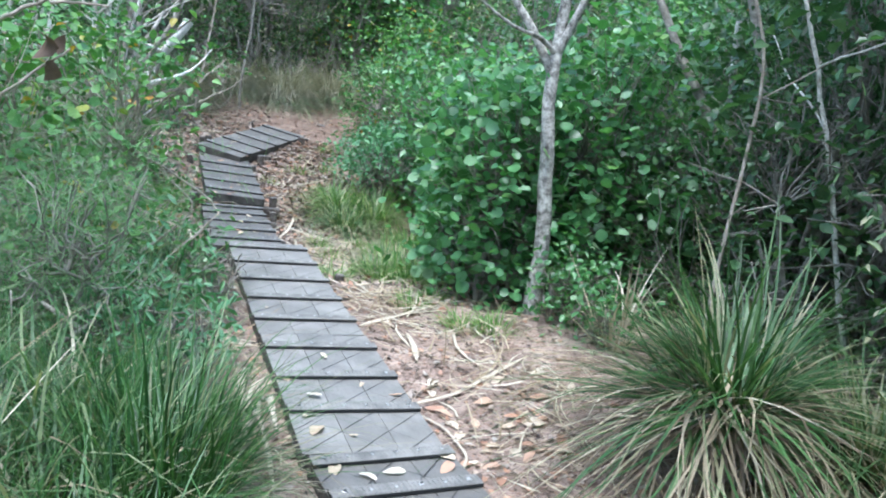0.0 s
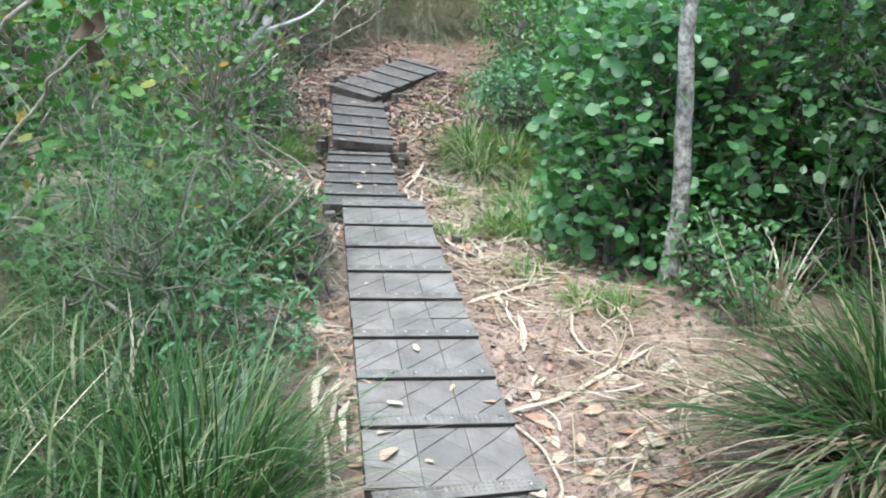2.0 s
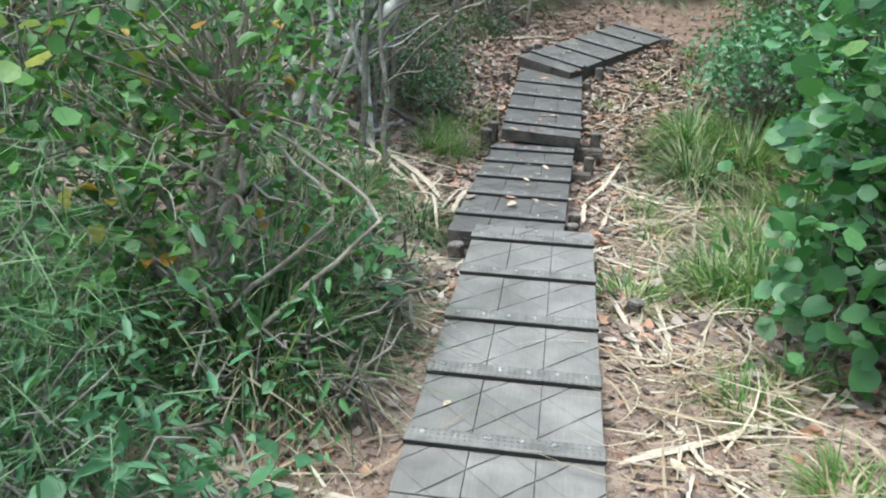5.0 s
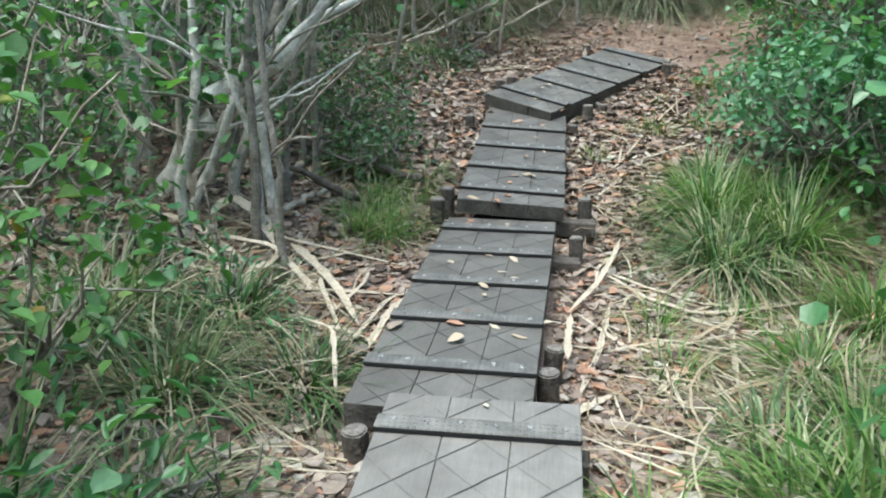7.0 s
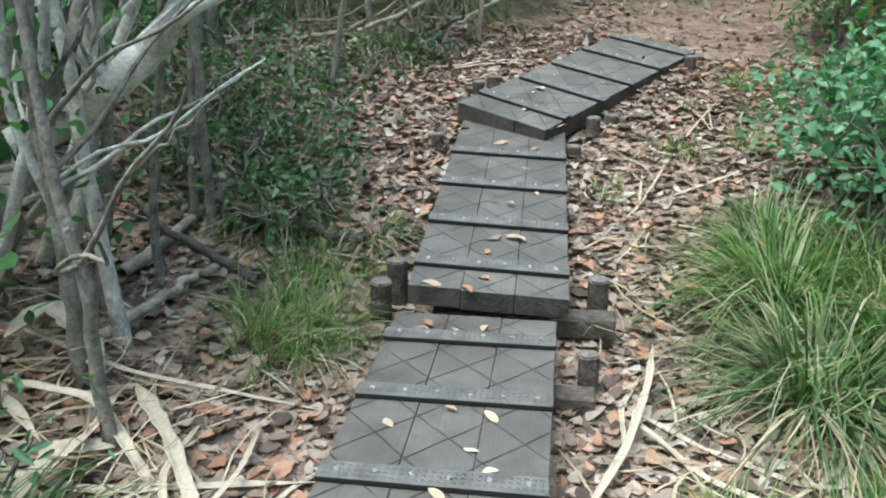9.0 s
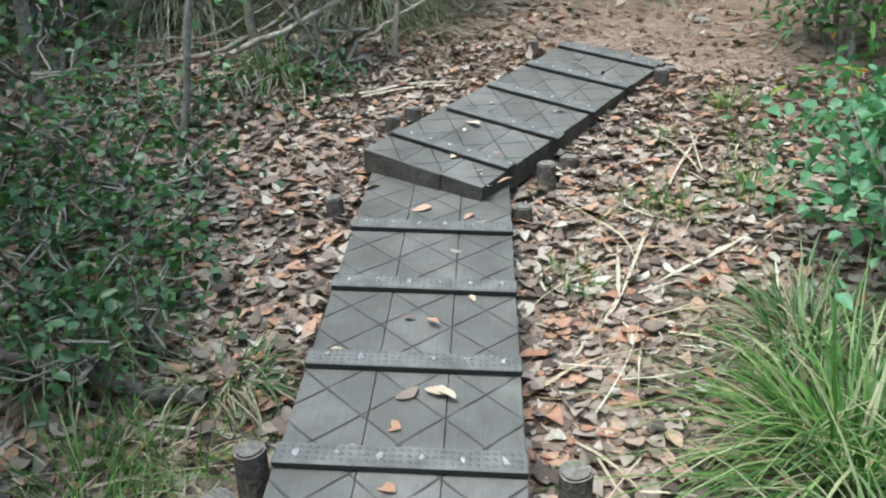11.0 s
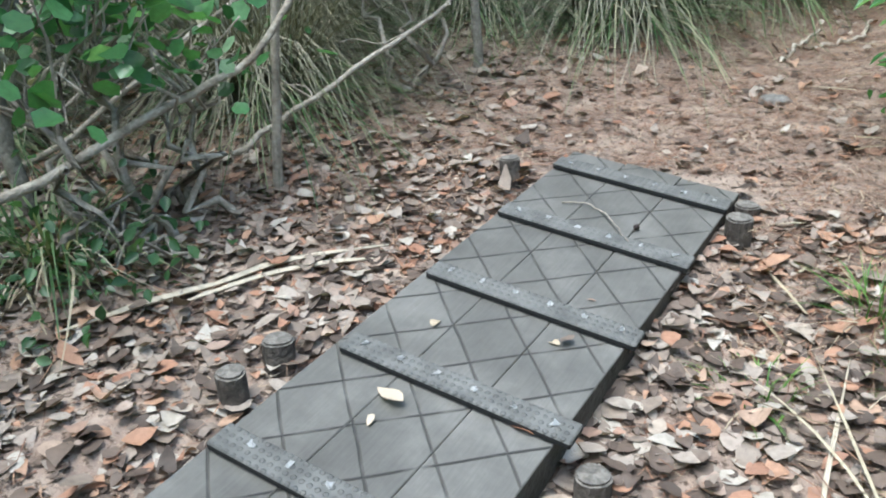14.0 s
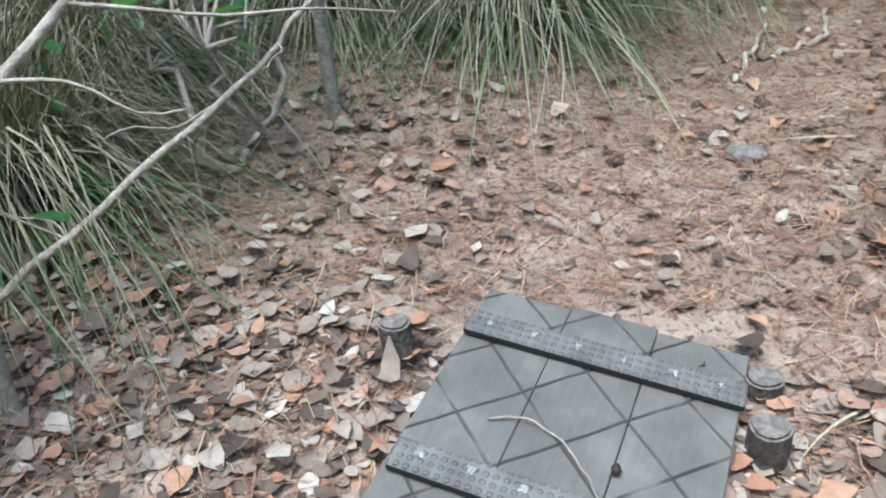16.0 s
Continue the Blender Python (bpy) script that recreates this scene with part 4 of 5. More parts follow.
for i, (b, ln, r) in enumerate([((-3.32, 11.95), [(0.12, 0, 0.5), (0.26, 0, 1.0), (0.55, 0.1, 2.0)], 0.019), ((-3.24, 13.85), [(0.05, 0.01, 0.5), (0.16, 0.03, 1.3), (0.25, 0.1, 2.4)], 0.019), ((-3.85, 13.3), [(0.0, 0.0, 0.6), (-0.05, 0.05, 1.3), (0.0, 0.1, 2.4)], 0.03),
                                   ((-4.4, 12.2), [(0.05, 0.0, 0.6), (0.1, 0.05, 1.3), (0.1, 0.1, 2.4)], 0.04), ((-3.0, 15.3), [(0.0, 0.0, 0.6), (0.1, 0.05, 1.3), (0.1, 0.1, 2.4)], 0.025)]):
    tree("sapling", b, ln, r, M_TWIG if i == 1 else M_BARK, THIN, 2, M_DARK, 20, 0.05, seed=40 + i)


for i, (x, y, w, h, c, lo) in enumerate([(-3.45, 13.45, 0.28, 1.05, 16, 0.55), (-3.2, 14.95, 0.3, 0.85, 14, 0.6), (-2.95, 9.35, 0.5, 1.5, 22, 0.3), (-3.7, 9.3, 0.6, 1.5, 40, 0.2), (-4.2, 9.7, 0.6, 1.8, 50, 0.2), (-3.36, 13.6, 0.24, 0.8, 13, 0.6), (-3.5, 13.2, 0.3, 0.95, 12, 0.5)]):
    shrub("leafy_sapling", x, y, w, h, c, 7, 0.07, DISC, M_ROUND, "sparse sapling with round soft green leaves", lo, M_TWIG, seed=150 + i)

for i, (x, y, w, h, c) in enumerate([(-0.8, 5.52, 0.36, 1.08, 34), (-1.2, 5.75, 0.36, 1.0, 30)]):
    shrub("feathery_bush", x, y, w, h, c, 130, 0.13, FEATHER, M_FEATHER, "feathery bush of fine green needle foliage", 0.2, seed=170 + i)

# Trees added with crowns out of view, to block light on path and undergrowth.
for i, (x, y, w, h, c) in enumerate([(-4.4, 15.2, 2.0, 5.2, 100), (3.3, 7.6, 1.5, 5.0, 220), (3.4, 5.9, 1.4, 5.2, 280), (4.4, 9.2, 1.8, 5.3, 220), (-4.8, 11.8, 1.6, 4.8, 40)]):
    shrub("canopy_tree", x, y, w, h, c, 14, 0.11, OVAL, M_DARK, "added unseen tree whose leafy crown shades the path", 0.7, seed=230 + i, category="tree")

# ---- thicket that closes the place ----
def thicket():
    rng = np.random.default_rng(77)
    kinds = [shrub("thicket_shrub", 40 + 3 * i, -20, 1.0, 3.2, 150, 12, 0.085, (OVAL, DISC, SLIM, OVAL)[i], (M_DARK, M_ROUND, M_SEDGE, M_BROAD)[i], "tall tangled shrub of the surrounding thicket", 0.03, seed=200 + i) for i in range(4)]
    spots = []
    for a in np.arange(0, 2 * np.pi, 0.19):
        for k, (rx, ry) in enumerate(((5.6, 9.3), (7.4, 11.5), (9.5, 14.0))):
            x, y = -0.6 + rx * math.cos(a + 0.09 * k) + rng.normal() * 0.25, 9.0 + ry * math.sin(a + 0.09 * k) + rng.normal() * 0.3
            spots.append((x, y))
    for x in (3.5, 4.3):
        for y in np.arange(4.0, 14, 1.4):
            spots.append((x + rng.normal() * 0.2, y))
    for y in np.arange(4.0, 9.0, 1.0):
        spots.append((-4.9 + rng.normal() * 0.2, y))
    for x, y in ((-5.0, 11.5), (-5.1, 13.0), (-4.8, 14.2), (-5.0, 15.6), (-4.4, 16.8), (-3.2, 18.0), (-1.9, 18.8), (1.0, 14.2), (1.2, 15.4), (0.4, 16.6), (1.8, 12.6)):
        spots.append((x, y))
    for x in np.arange(-6, 7, 1.1):
        for y in (19.6, 21.2, 23.0):
            spots.append((x + rng.normal() * 0.2, y + rng.normal() * 0.2))
    for i, (x, y) in enumerate(spots):
        if abs(x - np.interp(y, YC, XC)) < 1.3 and y < 18.5:
            continue
        s = rng.uniform(0.75, 1.2) * (1.35 if y > 18.5 else 1.0)
        pick = 0 if rng.random() < 0.45 else int(rng.integers(1, 4))
        # Left thicket leans to paler leaves, standing in for sky light coming through.
        if x < -2 and y > 9:
            pick = int(rng.choice([0, 0, 1, 2, 2]))
        c = copy_thing(kinds[pick], pose(x, y, lie1(x, y) - 0.05, 0, 0, rng.uniform(0, 360)))
        c.scale = (s, s, s)
    for k in kinds:
        for o in list(k.children_recursive) + [k]:
            bpy.data.objects.remove(o)


thicket()


# ---- bare branches ----
def branch(name, points, r0, r1, label, mat=M_TWIG, seed=0, twigs=0, wiggle=0.008):
    rng = np.random.default_rng(seed + 400)
    p = smoothline(points, 18)
    p[1:-1] += rng.normal(size=(16, 3)) * wiggle
    ob = meshed(name, *tube(p, np.linspace(r0, r1, 18), 7), mat, True)
    for _ in range(twigs):
        k = rng.integers(3, 17)
        tip = p[k] + rng.normal(size=3) * np.array([0.25, 0.25, 0.15]) + np.array([0, 0, 0.1])
        under(meshed("side_twig", *tube(smoothline(wavy(rng, p[k], tip, 5, 0.02), 9), np.linspace(r1 * 0.5, 0.0015, 9), 4), mat, True), ob)
    return tagged(ob, label, "branch", "bare branches")


# ---- straps, leaves and litter on the ground ----
def strap(points, w, label="long dry bleached palm strap lying on the ground", seed=0, lift=0.022, mat=M_STRAP):
    """A creased dry strap with torn, tapering ends."""
    rng = np.random.default_rng(seed + 500)
    p = smoothline([(x, y, lie1(x, y) + lift + (e[0] if e else 0)) for x, y, *e in points], 22)
    d = np.gradient(p, axis=0)
    side = np.stack([-d[:, 1], d[:, 0], 0 * d[:, 0]], -1)
    side /= np.linalg.norm(side, axis=1, keepdims=True) + 1e-9
    s = np.linspace(0, 1, 22)
    half = w * 0.5 * np.clip(np.minimum(s * 7, (1 - s) * 4) + 0.15, 0, 1) * (1 + 0.15 * rng.normal(size=22))
    rise = np.abs(half) * 0.5
    up = np.array([0, 0, 1.0])
    rows = np.stack([p - side * half[:, None] + up * rise[:, None], p - side * half[:, None] * 0.5, p - up * 0.002, p + side * half[:, None] * 0.5 + up * 0.002, p + side * half[:, None] + up * rise[:, None] * 1.3], 1)
    f = [(i * 5 + j, i * 5 + j + 1, i * 5 + j + 6, i * 5 + j + 5) for i in range(21) for j in range(4)]
    ob = meshed("dry_strap", rows.reshape(-1, 3), f, mat, True)
    m = ob.modifiers.new("thick", "SOLIDIFY")
    m.thickness = 0.002
    return tagged(ob, label, "dry frond", "dry straps")


STRAPS = [([(-0.1, 5.88, 0.02), (-0.08, 5.65, 0.08), (0.0, 5.42, 0.02)], 0.04), ([(0.02, 5.75, 0.05), (0.01, 5.5, 0.09), (0.06, 5.25, 0.05), (0.13, 5.02, 0.02)], 0.03), ([(-0.03, 5.5, 0.04), (0.12, 5.25, 0.06), (0.24, 4.98, 0.02), (0.32, 4.72, 0.02)], 0.03), ([(0.08, 5.62, 0.02), (0.12, 5.42, 0.07), (0.2, 5.25, 0.02)], 0.03), ([(0.16, 4.7, 0.02), (0.3, 4.55, 0.05), (0.42, 4.35, 0.02)], 0.05),
          ([(-2.95, 9.29, 0.05), (-2.68, 9.29, 0.06), (-2.3, 9.2, 0.03)], 0.07), ([(-2.74, 9.42, 0.08), (-2.72, 9.58, 0.14), (-2.55, 9.58, 0.12), (-2.37, 9.48, 0.05)], 0.085), ([(-2.34, 9.57, 0.05), (-2.06, 9.44, 0.06), (-1.82, 9.28, 0.04), (-1.6, 9.12, 0.02)], 0.07), ([(-1.43, 8.94, 0.05), (-1.53, 9.22, 0.06), (-1.6, 9.48, 0.05)], 0.05), ([(-2.12, 8.99, 0.04), (-2.2, 9.19, 0.06), (-2.15, 9.32, 0.04)], 0.08),
          ([(-0.92, 9.85, 0.02), (-0.9, 10.18, 0.05), (-0.93, 10.53, 0.08), (-1.0, 10.85, 0.05)], 0.045), ([(-0.95, 10.39, 0.03), (-0.66, 10.17, 0.02), (-0.39, 10.16, 0.02), (0.0, 10.55, 0.03)], 0.035), ([(-0.3, 10.5), (-0.21, 10.02), (-0.09, 9.56)], 0.03), ([(-0.37, 9.4), (-0.31, 9.7)], 0.05), ([(-0.58, 10.02), (-0.52, 9.83), (-0.41, 9.66)], 0.03), ([(-0.88, 9.77, 0.05), (-0.79, 9.5, 0.06), (-0.70, 9.27, 0.08)], 0.04),
          ([(0.71, 5.82), (0.95, 5.95), (1.15, 6.2), (1.34, 6.5)], 0.035), ([(0.9, 6.91), (0.93, 6.6), (1.02, 6.4), (1.22, 6.33)], 0.03), ([(0.31, 6.92), (0.5, 7.1), (0.81, 7.46)], 0.035), ([(0.35, 7.0), (0.6, 7.2), (0.85, 7.3)], 0.02),
          ([(0.72, 5.8), (0.92, 5.55), (1.03, 5.3), (0.98, 5.0)], 0.022), ([(0.72, 6.35), (0.68, 6.6), (0.62, 6.8)], 0.04), ([(0.2, 7.55), (0.02, 7.9), (-0.2, 8.3)], 0.04), ([(0.3, 7.6), (0.15, 8.0), (-0.05, 8.5)], 0.03), ([(0.4, 7.45), (0.32, 7.9), (0.3, 8.2)], 0.02),
          ([(-0.78, 6.02), (-0.45, 6.18), (-0.17, 6.33)], 0.035), ([(-0.85, 6.2), (-0.5, 6.25), (-0.2, 6.38)], 0.03), ([(-0.6, 5.85), (-0.4, 6.1), (-0.22, 6.36)], 0.022), ([(-0.9, 6.1), (-0.6, 6.12), (-0.3, 6.2)], 0.02), ([(0.05, 5.15), (0.08, 5.4), (-0.02, 5.75)], 0.035), ([(0.12, 4.85), (0.1, 5.2), (-0.05, 5.5)], 0.025),
          ([(-2.6, 9.3, 0.05), (-2.3, 9.4, 0.08), (-2.0, 9.3), (-1.7, 9.18)], 0.05), ([(-2.5, 9.0), (-2.1, 9.15), (-1.65, 9.6)], 0.05), ([(-2.75, 9.05), (-2.2, 9.05), (-1.55, 9.0)], 0.035), ([(-1.55, 9.0), (-1.7, 9.5), (-1.62, 9.95)], 0.03), ([(-2.9, 9.5, 0.06), (-2.4, 9.6, 0.05), (-1.85, 9.9)], 0.03), ([(-2.3, 8.7), (-1.9, 8.9), (-1.4, 9.1)], 0.05), ([(-1.3, 8.55, 0.1), (-1.45, 8.75, 0.2), (-1.75, 8.9, 0.05)], 0.028), ([(-2.0, 8.4), (-1.6, 8.6), (-1.3, 8.9)], 0.03),
          ([(-0.97, 10.46), (-0.7, 10.35), (-0.37, 10.34), (0.1, 10.7)], 0.025), ([(-0.5, 10.1), (-0.3, 10.5), (-0.32, 10.8)], 0.025), ([(-0.9, 9.9), (-0.6, 9.7), (-0.3, 9.75)], 0.03), ([(-0.62, 9.2), (-0.68, 9.6), (-0.8, 10.1)], 0.03), ([(-0.2, 9.2), (-0.4, 9.6), (-0.45, 10.1)], 0.03), ([(-0.1, 10.2), (-0.2, 9.9), (0.1, 9.5)], 0.025), ([(-0.6, 8.7), (-0.62, 9.0), (-0.5, 9.35)], 0.045), ([(-0.9, 10.2), (-1.0, 10.45), (-1.0, 10.7)], 0.03),
          ([(-2.9, 9.2), (-2.5, 9.15, 0.06), (-2.1, 9.0)], 0.03), ([(-2.4, 9.55), (-2.2, 9.3, 0.08), (-2.15, 8.95)], 0.035), ([(-2.75, 8.8), (-2.4, 8.75, 0.06), (-2.0, 8.8)], 0.025), ([(-1.95, 9.7), (-1.8, 9.45, 0.06), (-1.75, 9.1)], 0.035), ([(-2.1, 9.6), (-1.95, 9.3, 0.05), (-1.6, 9.0)], 0.025), ([(-3.1, 8.9), (-2.7, 9.0, 0.08), (-2.3, 9.2)], 0.03),
          ([(-0.3, 9.3), (-0.05, 9.6), (0.2, 9.8)], 0.03), ([(-0.75, 10.0), (-0.45, 10.15), (-0.1, 10.05)], 0.02), ([(-0.55, 9.45), (-0.2, 9.55), (0.15, 9.4)], 0.022), ([(0.05, 10.2), (-0.25, 10.25), (-0.6, 10.6)], 0.02),
          ([(0.42, 7.2), (0.55, 7.0), (0.72, 6.95)], 0.02), ([(0.25, 7.3), (0.45, 7.15), (0.5, 6.9)], 0.022), ([(0.1, 7.85), (0.3, 7.6), (0.55, 7.6)], 0.02), ([(0.02, 8.2), (0.2, 7.9), (0.25, 7.6)], 0.028),
          ([(-1.40, 12.0), (-1.41, 12.5), (-1.40, 13.1), (-1.34, 13.58)], 0.02), ([(-1.45, 11.6), (-1.4, 12.0), (-1.5, 12.4)], 0.025), ([(-3.3, 12.85), (-3.15, 13.11), (-3.05, 13.25), (-2.98, 13.38), (-2.88, 13.49), (-2.7, 13.66)], 0.032), ([(-3.1, 13.12), (-2.96, 13.34), (-2.84, 13.46), (-2.68, 13.58)], 0.036), ([(-2.5, 10.75), (-2.25, 10.85), (-2.05, 10.95)], 0.02), ([(-1.3, 12.2), (-1.1, 12.5), (-0.9, 12.9)], 0.02)]
for i, (pts, w) in enumerate(STRAPS):
    strap(pts, w * (0.62 if i % 3 else 0.85), seed=i)


def litter():
    """Leaf litter, needles and straw, too many to count."""
    rng = np.random.default_rng(9)
    n = 78000
    y = rng.uniform(7.5, 19.5, n)
    x = np.interp(y, YC, XC) + rng.normal(size=n) * 1.9
    d = x - np.interp(y, YC, XC)
    keep = (np.abs(d) > 0.33) | (y > 11.9)
    keep &= rng.uniform(size=n) < np.interp(y, [7.5, 8.6, 14.0, 15.5, 19], [0.25, 0.9, 1.0, 0.6, 0.35])
    keep &= ~((y > 14.35) & (rng.uniform(size=n) < np.interp(d, [-2.0, -0.9, -0.4], [0.45, 0.6, 0.86])))
    x, y = x[keep], y[keep]
    at = np.stack([x, y, lie(x, y) + rng.uniform(0.002, 0.022, len(x))], -1)
    ob = meshed("leaf_litter", *dead_leaves(rng, at, 0.024 + 0.064 * rng.uniform(0, 1, len(x)) ** 1.3, rng.uniform(0.75, 1.35, len(x)), rng.normal(0, 0.2, len(x))), M_LITTER, True)
    tagged(ob, "thick litter of curled brown and grey dead leaves", "leaf litter", kind="stuff")
    n = 6500
    y = rng.uniform(2.5, 8.6, n)
    x = np.interp(y, YC, XC) + rng.normal(size=n) * 1.1
    keep = np.abs(x - np.interp(y, YC, XC)) > 0.36
    x, y = x[keep], y[keep]
    at = np.stack([x, y, lie(x, y) + rng.uniform(0.002, 0.015, len(x))], -1)
    ob = meshed("leaf_litter", *dead_leaves(rng, at, rng.uniform(0.015, 0.06, len(x)), rng.uniform(0.5, 1.2, len(x)), rng.normal(0, 0.12, len(x))), M_LITTER)
    tagged(ob, "thin scatter of broken dead leaves on earth", "leaf litter", kind="stuff")
    n = 70000
    y = np.where(rng.uniform(size=n) < 0.6, rng.uniform(13.6, 18.5, n), rng.uniform(2.5, 19, n))
    x = np.interp(y, YC, XC) + rng.normal(size=n) * 1.7
    keep = (np.abs(x - np.interp(y, YC, XC)) > 0.36) | (y > 14.5)
    x, y = x[keep], y[keep]
    base = np.stack([x, y, lie(x, y) + rng.uniform(0.001, 0.02, len(x))], -1)
    k = len(x)
    ob = meshed("needle_litter", *ribbons(rng, base, rng.uniform(0, 2 * np.pi, k), rng.uniform(0.06, 0.2, k), rng.uniform(0.0018, 0.0045, k), rng.normal(0.03, 0.06, k), np.full(k, 0.02), 2, 0.3), M_NEEDLE)
    tagged(ob, "scattered brown needles and straw on the ground", "needle litter", kind="stuff")


M_NEEDLE = leafy("fallen_needle", [(0.0, (0.14, 0.065, 0.04)), (0.5, (0.28, 0.145, 0.09)), (0.8, (0.38, 0.25, 0.165)), (1.0, (0.50, 0.40, 0.29))], 0.8, 0.05)
litter()


# ---- bare branches on the slope ----
branch("fallen_branch", [(-3.6, 12.75, 0.62), (-3.48, 13.12, 0.70), (-3.38, 13.47, 0.81), (-3.30, 13.59, 0.87), (-3.19, 13.71, 0.90), (-3.13, 13.78, 1.0), (-3.07, 13.86, 1.14), (-2.99, 13.92, 1.18), (-2.9, 14.1, 1.35)], 0.016, 0.010, "long bare pale branch arching over the slope", seed=1, twigs=2)
branch("fallen_branch", [(-3.42, 13.85, 0.56), (-3.305, 14.11, 0.666), (-3.10, 14.525, 0.828), (-3.0, 14.9, 0.957), (-2.9, 15.3, 1.12)], 0.012, 0.008, "bare pale branch leaning over dead leaves", seed=2, twigs=4)
branch("dead_limb", [(-2.61, 9.64, 0.0), (-2.65, 9.89, 0.0), (-2.73, 10.19, -0.01), (-2.74, 10.45, -0.02)], 0.024, 0.016, "grey dead limb lying in leaf litter", M_TWIG, 50, 3)
branch("dead_limb", [(-2.95, 10.06, 0.03), (-3.04, 10.4, 0.04), (-3.13, 10.77, 0.09), (-3.2, 11.03, 0.12)], 0.03, 0.018, "grey dead limb lying in leaf litter", M_BARK, 51, 4)
branch("dead_limb", [(-3.03, 10.75, 0.0), (-3.05, 11.29, 0.06), (-3.05, 11.65, 0.12)], 0.02, 0.012, "grey dead limb lying in leaf litter", M_BARK, 52, 3)
branch("bare_twig", [(-2.6, 9.75, 0.45), (-2.45, 9.85, 0.62), (-2.2, 9.95, 0.83)], 0.008, 0.004, "thin bare pale twig slanting between stems", seed=53, twigs=3)
branch("fallen_branch", [(-4.5, 12.6, 0.5), (-4.32, 12.83, 0.52), (-3.98, 13.12, 0.56), (-3.91, 13.65, 0.68), (-3.8, 14.1, 0.9), (-3.6, 14.6, 1.2)], 0.017, 0.008, "bare forked pale branch lying on the slope", seed=3, twigs=8)
branch("fallen_branch", [(-4.6, 12.8, 0.58), (-4.49, 12.97, 0.62), (-4.15, 13.4, 0.62), (-3.9, 13.8, 0.85)], 0.014, 0.006, "bare forked pale branch lying on the slope", seed=4, twigs=6)
branch("fallen_branch", [(-2.35, 10.9, -0.02), (-2.7, 10.7, 0.1), (-3.1, 10.7, 0.16), (-3.5, 10.6, 0.3)], 0.028, 0.014, "dark dead branch lying in leaf litter", M_POST, 5, 5)
branch("fallen_branch", [(-2.5, 10.35, -0.02), (-2.9, 10.3, 0.12), (-3.3, 10.45, 0.2)], 0.024, 0.012, "dark dead branch lying in leaf litter", M_POST, 6, 4)
branch("fallen_branch", [(-3.0, 11.0, 0.08), (-3.4, 10.9, 0.15), (-3.9, 11.1, 0.35)], 0.02, 0.01, "dark dead branch lying in leaf litter", M_POST, 7, 4)
for i in range(7):
    a = np.random.default_rng(800 + i).normal(size=9)
    branch("bare_twig", [(-1.2 + 0.15 * a[0], 6.7 + 0.2 * a[1], 0.0), (-1.25 + 0.25 * a[2], 6.8 + 0.25 * a[3], 0.55), (-1.2 + 0.5 * a[4], 6.7 + 0.4 * a[5], 0.95 + 0.15 * a[6])], 0.012, 0.004, "bare dead twig standing in a leafy shrub", seed=20 + i, twigs=6)
reach = branch("bare_twig", [(-1.75, 5.6, 0.68), (-1.6, 5.6, 0.83), (-1.35, 5.6, 1.05), (-1.12, 5.6, 1.32), (-0.95, 5.62, 1.45)], 0.013, 0.005, "bare pale twig reaching over the grass with withered leaves", seed=30, twigs=5)
for i, (x, y, z, size) in enumerate([(-1.04, 5.6, 1.40, 0.13), (-1.02, 5.61, 1.39, 0.11), (-1.0, 5.6, 1.42, 0.09)]):
    rng = np.random.default_rng(640 + i)
    v, f = dead_leaves(rng, np.zeros((1, 3)), np.array([size]), np.array([1.1]), np.array([0.1]))
    hang = meshed("withered_leaf", v, f, M_WITHER, True)
    hang.matrix_basis = pose(x, y, z, 0, 78 + 6 * i, 40 + 50 * i)
    under(hang, reach, "curled brown withered leaf")
branch("bare_twig", [(-1.6, 5.7, 1.35), (-1.21, 5.65, 1.59), (-1.05, 5.65, 1.65), (-0.8, 5.65, 1.65)], 0.012, 0.005, "bare pale twig reaching over the grass", seed=31, twigs=6)
branch("surface_root", [(-1.62, 15.85, lie1(-1.62, 15.85)), (-1.55, 16.1, lie1(-1.55, 16.1) + 0.03), (-1.45, 16.5, lie1(-1.45, 16.5) + 0.02)], 0.012, 0.008, "bare brown root crossing the trodden path", seed=40)
branch("surface_root", [(-1.45, 16.1, lie1(-1.45, 16.1)), (-1.25, 16.25, lie1(-1.25, 16.25) + 0.03), (-1.2, 16.6, lie1(-1.2, 16.6) + 0.02)], 0.014, 0.008, "bare brown root crossing the trodden path", seed=41)


# ---- loose things lying on the boardwalk and beside it ----
DECKS = [o for o in bpy.data.objects if o.name.startswith("boardwalk_section")]


def deck_top(x, y):
    """Height of the boardwalk at a place, or of the ground where there is none."""
    best = lie1(x, y)
    for d in DECKS:
        m = d.matrix_basis
        ys = [v.co.y + c.location.y for c in d.children if c.name.startswith("plank") for v in c.data.vertices]
        o, fx, fy = m.translation, m.col[0].to_3d(), m.col[1].to_3d()
        det = fx.x * fy.y - fx.y * fy.x
        a = ((x - o.x) * fy.y - (y - o.y) * fy.x) / det
        b = ((y - o.y) * fx.x - (x - o.x) * fx.y) / det
        if abs(a) < WIDE / 2 and min(ys) < b < max(ys):
            best = max(best, o.z + a * fx.z + b * fy.z)
    return best


